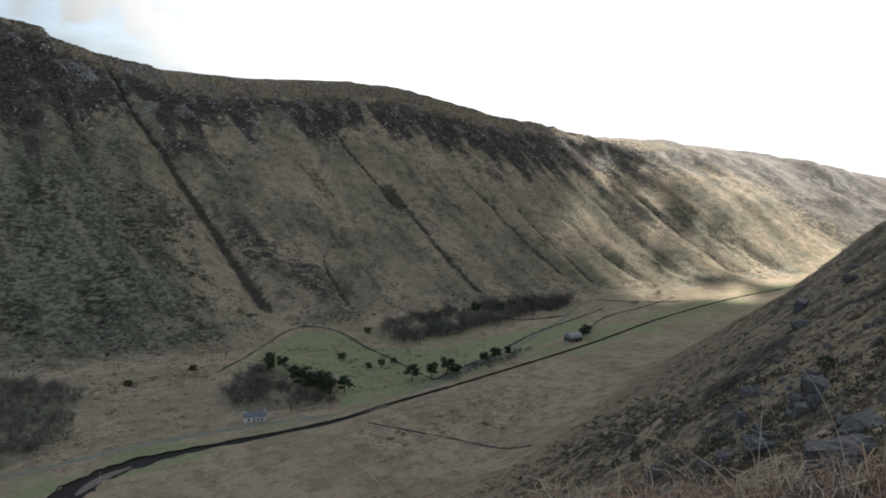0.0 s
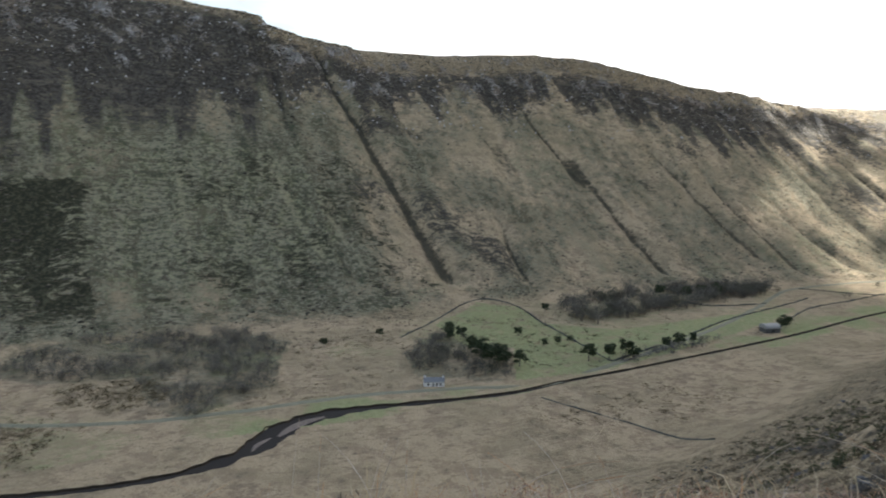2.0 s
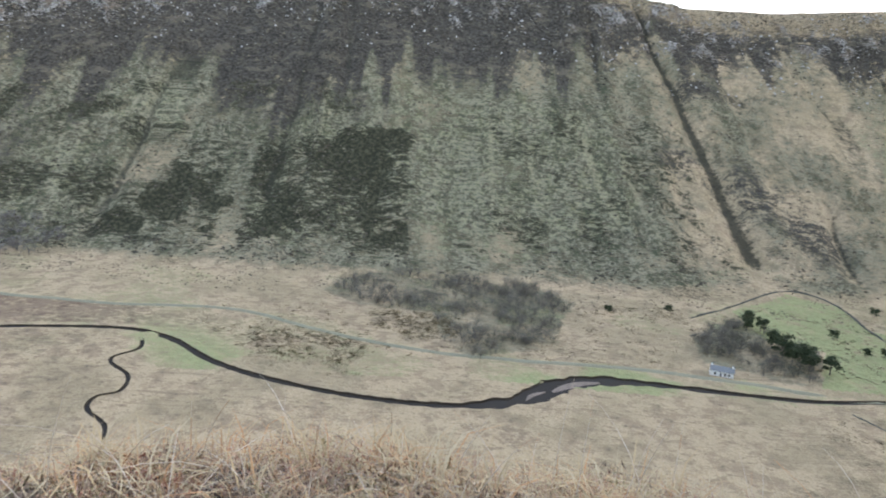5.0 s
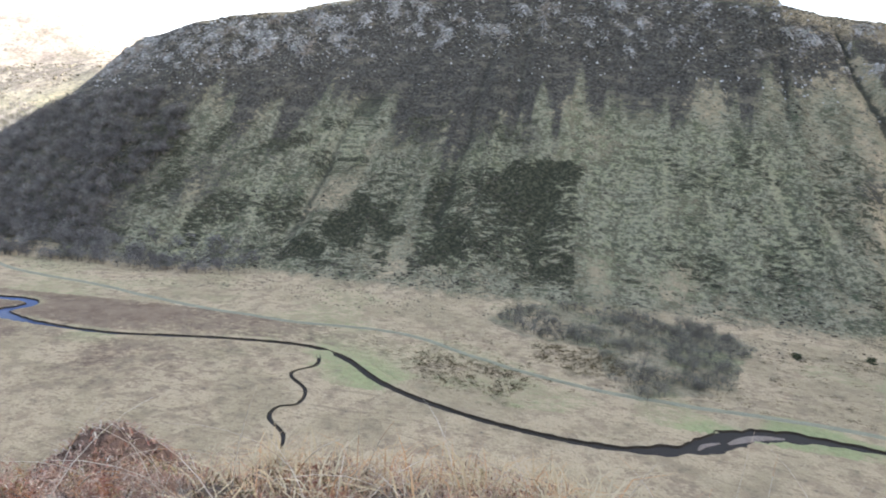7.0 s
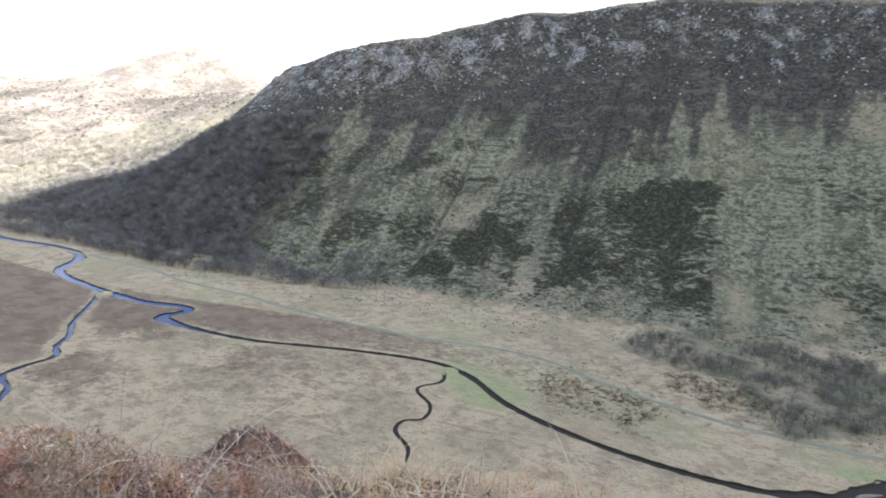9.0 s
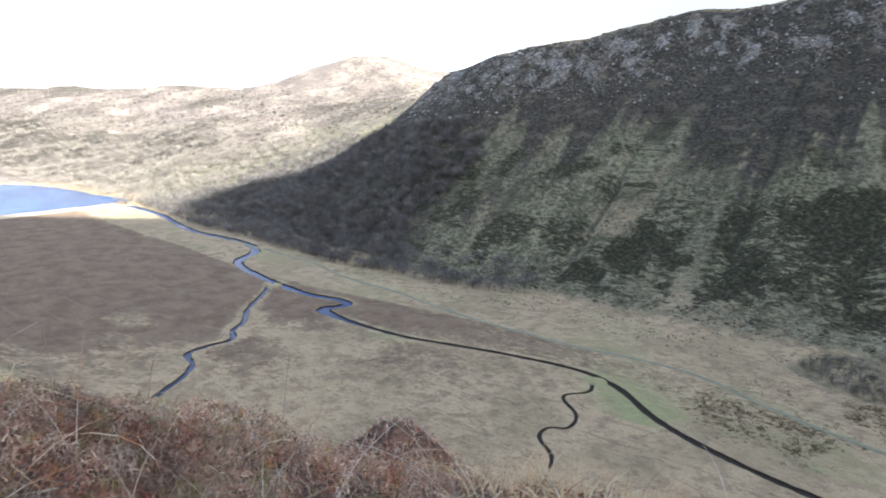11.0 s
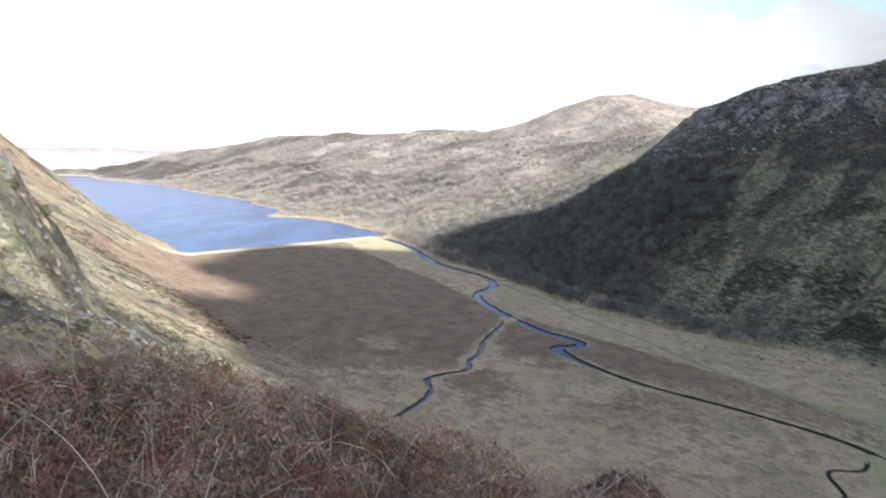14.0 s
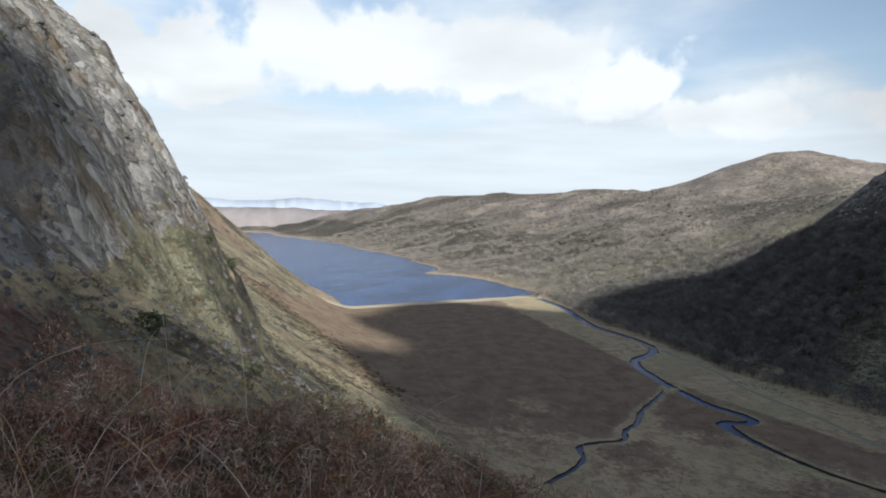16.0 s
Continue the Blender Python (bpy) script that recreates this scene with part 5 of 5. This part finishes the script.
def cottage():
    """A whitewashed single-storey cottage with a slate roof."""
    ob = thing("cottage", -86, 304, 22, "whitewashed single-storey cottage with grey slate roof by the road", "house", sink=.3)
    L, W, H, R = 5.0, 2.4, 2.8, 4.3
    v = [(-L, -W, 0), (L, -W, 0), (L, W, 0), (-L, W, 0), (-L, -W, H), (L, -W, H), (L, W, H), (-L, W, H), (-L, 0, R - .12), (L, 0, R - .12)]
    part("wall", v, [(0, 1, 5, 4), (2, 3, 7, 6), (1, 2, 6, 9, 5), (3, 0, 4, 8, 7), (3, 2, 1, 0)], LIME, ob)
    e = .3
    for sg in (-1, 1):
        a = [(-L - e, sg * (W + e), H - .25), (L + e, sg * (W + e), H - .25), (L + e, 0, R), (-L - e, 0, R)]
        v = a + [(p, q, h + .14) for p, q, h in a]
        part("roof", v, [(0, 1, 2, 3), (4, 5, 6, 7), (0, 1, 5, 4), (1, 2, 6, 5), (2, 3, 7, 6), (3, 0, 4, 7)], SLATE, ob, "grey slate roof slope")
    for cx in (-L + .5, L - .5):
        ch = part("chimney", *box((cx - .4, -.35, R - .7), (cx + .4, .35, R + .9)), LIME, ob)
        part("cap", *box((cx - .47, -.42, R + .9), (cx + .47, .42, R + 1.02)), SLATE, ch)
    for wx in (-2.9, 3.1, 1.4):
        w = part("window", *box((wx - .5, -W - .04, .95), (wx + .5, -W + .1, 2.0)), DARK, ob, "dark window pane")
        part("sill", *box((wx - .6, -W - .12, .84), (wx + .6, -W + .1, .95)), STONE, w)
    part("door", *box((-.9, -W - .05, .05), (0, -W + .1, 2.05)), SLATE, ob, "grey plank door")


def barn():
    """A grey stone barn with a rounded roof."""
    ob = thing("barn", 97, 476, 30, "grey stone barn with a rounded pale roof beside trees", "barn", sink=.3)
    L, W, H = 5.6, 3.4, 3.2
    part("wall", *box((-L, -W, 0), (L, W, H)), STONE, ob)
    v, f, n = [], [], 9
    for ex in (-L - .2, L + .2):
        for k in range(n):
            a = math.pi * k / (n - 1)
            v.append((ex, -math.cos(a) * (W + .2), H + math.sin(a) * 2.8))
    f = [(k, k + 1, n + k + 1, n + k) for k in range(n - 1)] + [tuple(range(n))[::-1], tuple(range(n, 2 * n)), (0, n, 2 * n - 1, n - 1)]
    part("roof", v, f, ROOF, ob, "pale weathered tin roof")
    part("door", *box((-1.1, -W - .05, .05), (1.1, -W + .1, 2.3)), DARK, ob, "dark doorway")


ROOF = plain_material("weathered_tin", (0.20, 0.20, 0.195), (0.30, 0.30, 0.29), 1.4, 0.6, 0.4)
cottage()
barn()


def pine(seed, x, y, size):
    """A Scots pine: bare trunk, crooked limbs, flat pads of needles."""
    r = np.random.RandomState(seed)
    ob = thing("pine_tree", x, y, r.uniform(0, 360), "dark green pine with a flat-topped crown", "tree", "pines on the valley floor", .2)
    v, f = merge([tube((0, 0, -.3), (.15, .1, 4.2), .26, .18, 6), tube((.15, .1, 4.2), (0, -.1, 7.6), .18, .06, 6)])
    part("trunk", v, f, BARK, ob)
    limbs, tri = [], []
    for k in range(9):
        a = k * 2.4 + r.uniform(-.4, .4)
        h = 3.2 + k * .5
        e = np.array([math.cos(a) * r.uniform(1.3, 2.5), math.sin(a) * r.uniform(1.3, 2.5), h + r.uniform(.3, 1.0)])
        limbs.append(tube((.1, 0, h), e, .07, .03, 4))
        for q in range(60):
            c = e * (1, 1, 1) + r.normal(0, 1, 3) * (.85, .85, .38)
            w = r.normal(0, 1, 3)
            w /= np.linalg.norm(w)
            s = np.cross(w, r.normal(0, 1, 3))
            s /= np.linalg.norm(s)
            L = r.uniform(.4, .8)
            tri += [c - w * L - s * L * .45, c - w * L + s * L * .45, c + w * L]
    v, f = merge(limbs)
    part("limbs", v, f, BARK, ob)
    part("crown", tri, np.arange(len(tri)).reshape(-1, 3), PINE, ob, "dark green needle pads")
    ob.scale = (size, size, size)
    return ob


first = pine(5, -66, 343, 1.3)
second = pine(8, -92, 382, 1.0)
prng = random.Random(3)
for k, (px, py, ps) in enumerate([(-58, 341, .95), (-72, 350, 1.1), (-62, 352, .9), (-50, 346, .85), (-80, 360, .9), (-15, 370, .9), (-4, 377, .85), (5, 388, .9), (10, 383, .7), (36, 418, .8), (28, 410, .7), (-60, 402, .55), (-35, 394, .5), (-28, 400, .45), (-42, 388, .45),
                                   (-102, 392, .7), (-98, 378, .75), (-52, 470, .6), (45, 430, .6), (110, 492, .8), (106, 487, .7), (50, 560, .9), (62, 572, .9), (75, 580, 1.0), (30, 556, .9), (-140, 370, .5), (-163, 340, .5)]):
    copy_thing((first, second)[k % 2], pose(px, py, ground_z(px, py) - .2, 0, 0, prng.uniform(0, 360)) @ Matrix.Diagonal((1.3 * ps / (first, second)[k % 2].scale[0],) * 3 + (1,)))


def boulder(seed, x, y, sx, sy, sz, turn, label, flat=.75):
    """A weathered granite boulder, faceted, sunk a little into the slope."""
    r = np.random.RandomState(seed)
    bm = bmesh.new()
    for k in range(18):
        p = r.normal(0, 1, 3)
        p = np.sign(p) * np.abs(p / np.abs(p).max())**.5
        p *= r.uniform(.8, 1.05)
        bm.verts.new((p[0] * sx, p[1] * sy, min(p[2], flat + r.uniform(-.06, .06)) * sz))
    bmesh.ops.convex_hull(bm, input=bm.verts)
    loose = [v for v in bm.verts if not v.link_faces]
    bmesh.ops.delete(bm, geom=loose, context="VERTS")
    bmesh.ops.triangulate(bm, faces=bm.faces[:])
    for _ in range(2):
        bmesh.ops.subdivide_edges(bm, edges=bm.edges[:], cuts=1, use_grid_fill=True)
    off = Vector((seed * 3.1, seed * 1.7, 0))
    size = min(sx, sy, sz)
    for v in bm.verts:
        # weathered faces with a few cracks
        p = v.co / size
        crack = max(0.0, .12 - abs(noise.noise(p * .9 + off))) * 1.6
        v.co += size * (.10 * noise.noise_vector(p * 1.7 + off) + .05 * noise.noise_vector(p * 4.5 + off)) - v.co * crack
    me = bpy.data.meshes.new("boulder")
    bm.to_mesh(me)
    bm.free()
    me.materials.append(STONE)
    ob = new("boulder", me)
    ob.matrix_world = pose(x, y, ground_z(x, y) + sz * .18, 0, 0, turn)
    return tagged(ob, label, "boulder", "boulders on the near slope")


for k, (bx, by, sx, sy, sz, tn) in enumerate([(38, 64, 2.3, 1.6, 1.3, 35), (19.5, 31, 2.8, 1.3, 1.6, 25), (23, 35, 1.6, 1.2, 1.0, 60), (24, 48, 1.3, 1.0, 1.3, 10), (33, 60, .8, .7, .9, 50), (29, 51.5, .9, .7, 1.0, 80), (45, 94, 1.5, 1.1, .8, 20),
                                              (48, 129, 1.2, .9, .7, 0), (35, 97, .9, .8, .6, 70), (26, 41, .8, .6, .6, 15), (31, 44, .7, .6, .5, 40), (17, 29, .9, .6, .6, 75), (132, 214, 3.2, 2.2, 2.0, 30), (150, 240, 2.5, 2.0, 1.6, 65), (43, 74, 1.0, .8, .6, 5), (22, 52, .8, .6, .5, 33), (41, 85, 1.4, 1.0, .9, 15), (36, 65, .9, .6, 1.0, 50), (31, 53, .8, .6, .9, 20), (34, 72, .8, .7, 1.3, 65), (32, 64, .7, .6, 1.0, 40), (26, 51, 1.1, .8, .9, 5), (51, 137, 1.4, 1.0, .8, 30),
                                              (23, 51, .8, .7, .6, 55), (25, 72, .8, .6, 1.0, 75), (28, 40, .8, .6, .5, 25), (93, 169, 3.2, 2.0, 1.6, 30), (124, 227, 4.5, 2.4, 3.4, 55)]):
    boulder(k + 1, bx, by, sx, sy, sz, tn, ("large square-edged grey granite boulder in heather" if sx > 1.4 else "small rounded grey granite boulder among heather"))


def bush(seed, x, y, size, label):
    """A rounded evergreen bush of many small leaves on short stems."""
    r = np.random.RandomState(seed)
    ob = thing("bush", x, y, 0, label, "bush", "bushes on the near slopes", .05)
    stems_v, stems_f = merge([tube((0, 0, -.1), (r.uniform(-.3, .3), r.uniform(-.3, .3), .7), .05, .02, 4) for _ in range(6)])
    part("stems", stems_v * size, stems_f, BARK, ob)
    tri = []
    for k in range(420):
        d = r.normal(0, 1, 3)
        d /= np.linalg.norm(d)
        c = d * r.uniform(.35, .62) * (1, 1, .9) * (1 + .3 * math.sin(d[0] * 5 + seed) * math.cos(d[1] * 4)) + (0, 0, .55)
        w, s = r.normal(0, 1, 3), r.normal(0, 1, 3)
        w, s = w / np.linalg.norm(w) * .09, s / np.linalg.norm(s) * .05
        tri += [c - w - s, c - w + s, c + w]
    part("leaves", np.array(tri) * size, np.arange(len(tri)).reshape(-1, 3), PINE if seed % 2 else SCRUB, ob)


for k, (bx, by, bs) in enumerate([(-39, -41, 1.8), (-98, -89, 1.9), (-108, -92, 2.0), (-63, -50, 1.4), (44, 74, 1.8), (-122, -76, 1.5), (-90, -60, 1.2), (-75, -70, 1.1), (20, 66, 1.2), (15, 75, 1.1), (28, 90, 1.3), (34, 120, 1.6)]):
    bush(k + 3, bx, by, bs, "dark evergreen bush on the grassy slope")


def field_wall(points, label, tall=.9):
    """A tumbled wall: its height and line wander, and it sinks into the grass in places."""
    xy = line(points, 1.2)
    r = np.random.RandomState(2)
    xy = xy + r.normal(0, .12, xy.shape)
    h = tall * np.clip(.35 + 1.1 * np.array([noise.noise((p[0] / 9, p[1] / 9, 7)) + .5 for p in xy]) + r.uniform(-.25, .25, len(xy)), .0, 1.4)
    z0 = top(xy)
    ob = ribbon("field_wall", xy, [-.5, -.38, -.16, .16, .38, .5], [z0 - .3, z0 + .35 * h, z0 + h, z0 + h * .95, z0 + .35 * h, z0 - .3], DRY, smooth_faces=False)
    return tagged(ob, label, "field wall", kind="structure")


DRY = plain_material("mossy_dry_stone", (0.05, 0.052, 0.042), (0.13, 0.13, 0.115), 1.6, bump=.7, dist=.2)
field_wall([(-128, 372), (-120, 408), (-106, 472), (-80, 482), (-48, 437), (-17, 394), (-2, 374)], "low dark dry-stone wall round the green field")
field_wall([(-2, 374), (40, 440), (75, 500), (120, 560), (148, 600)], "low dark dry-stone wall along the meadow")
field_wall([(105, 490), (140, 560), (185, 610), (235, 668)], "low dark dry-stone wall above the brown meadow")
field_wall([(40, 545), (70, 540), (110, 565)], "low dark dry-stone wall at the edge of the wood")
field_wall([(150, 640), (200, 640), (240, 650)], "low ruined stone bank across brown grass", .6)
field_wall([(-33, 306), (-12, 297), (12, 287), (40, 270)], "low ruined stone bank across brown grass", .5)
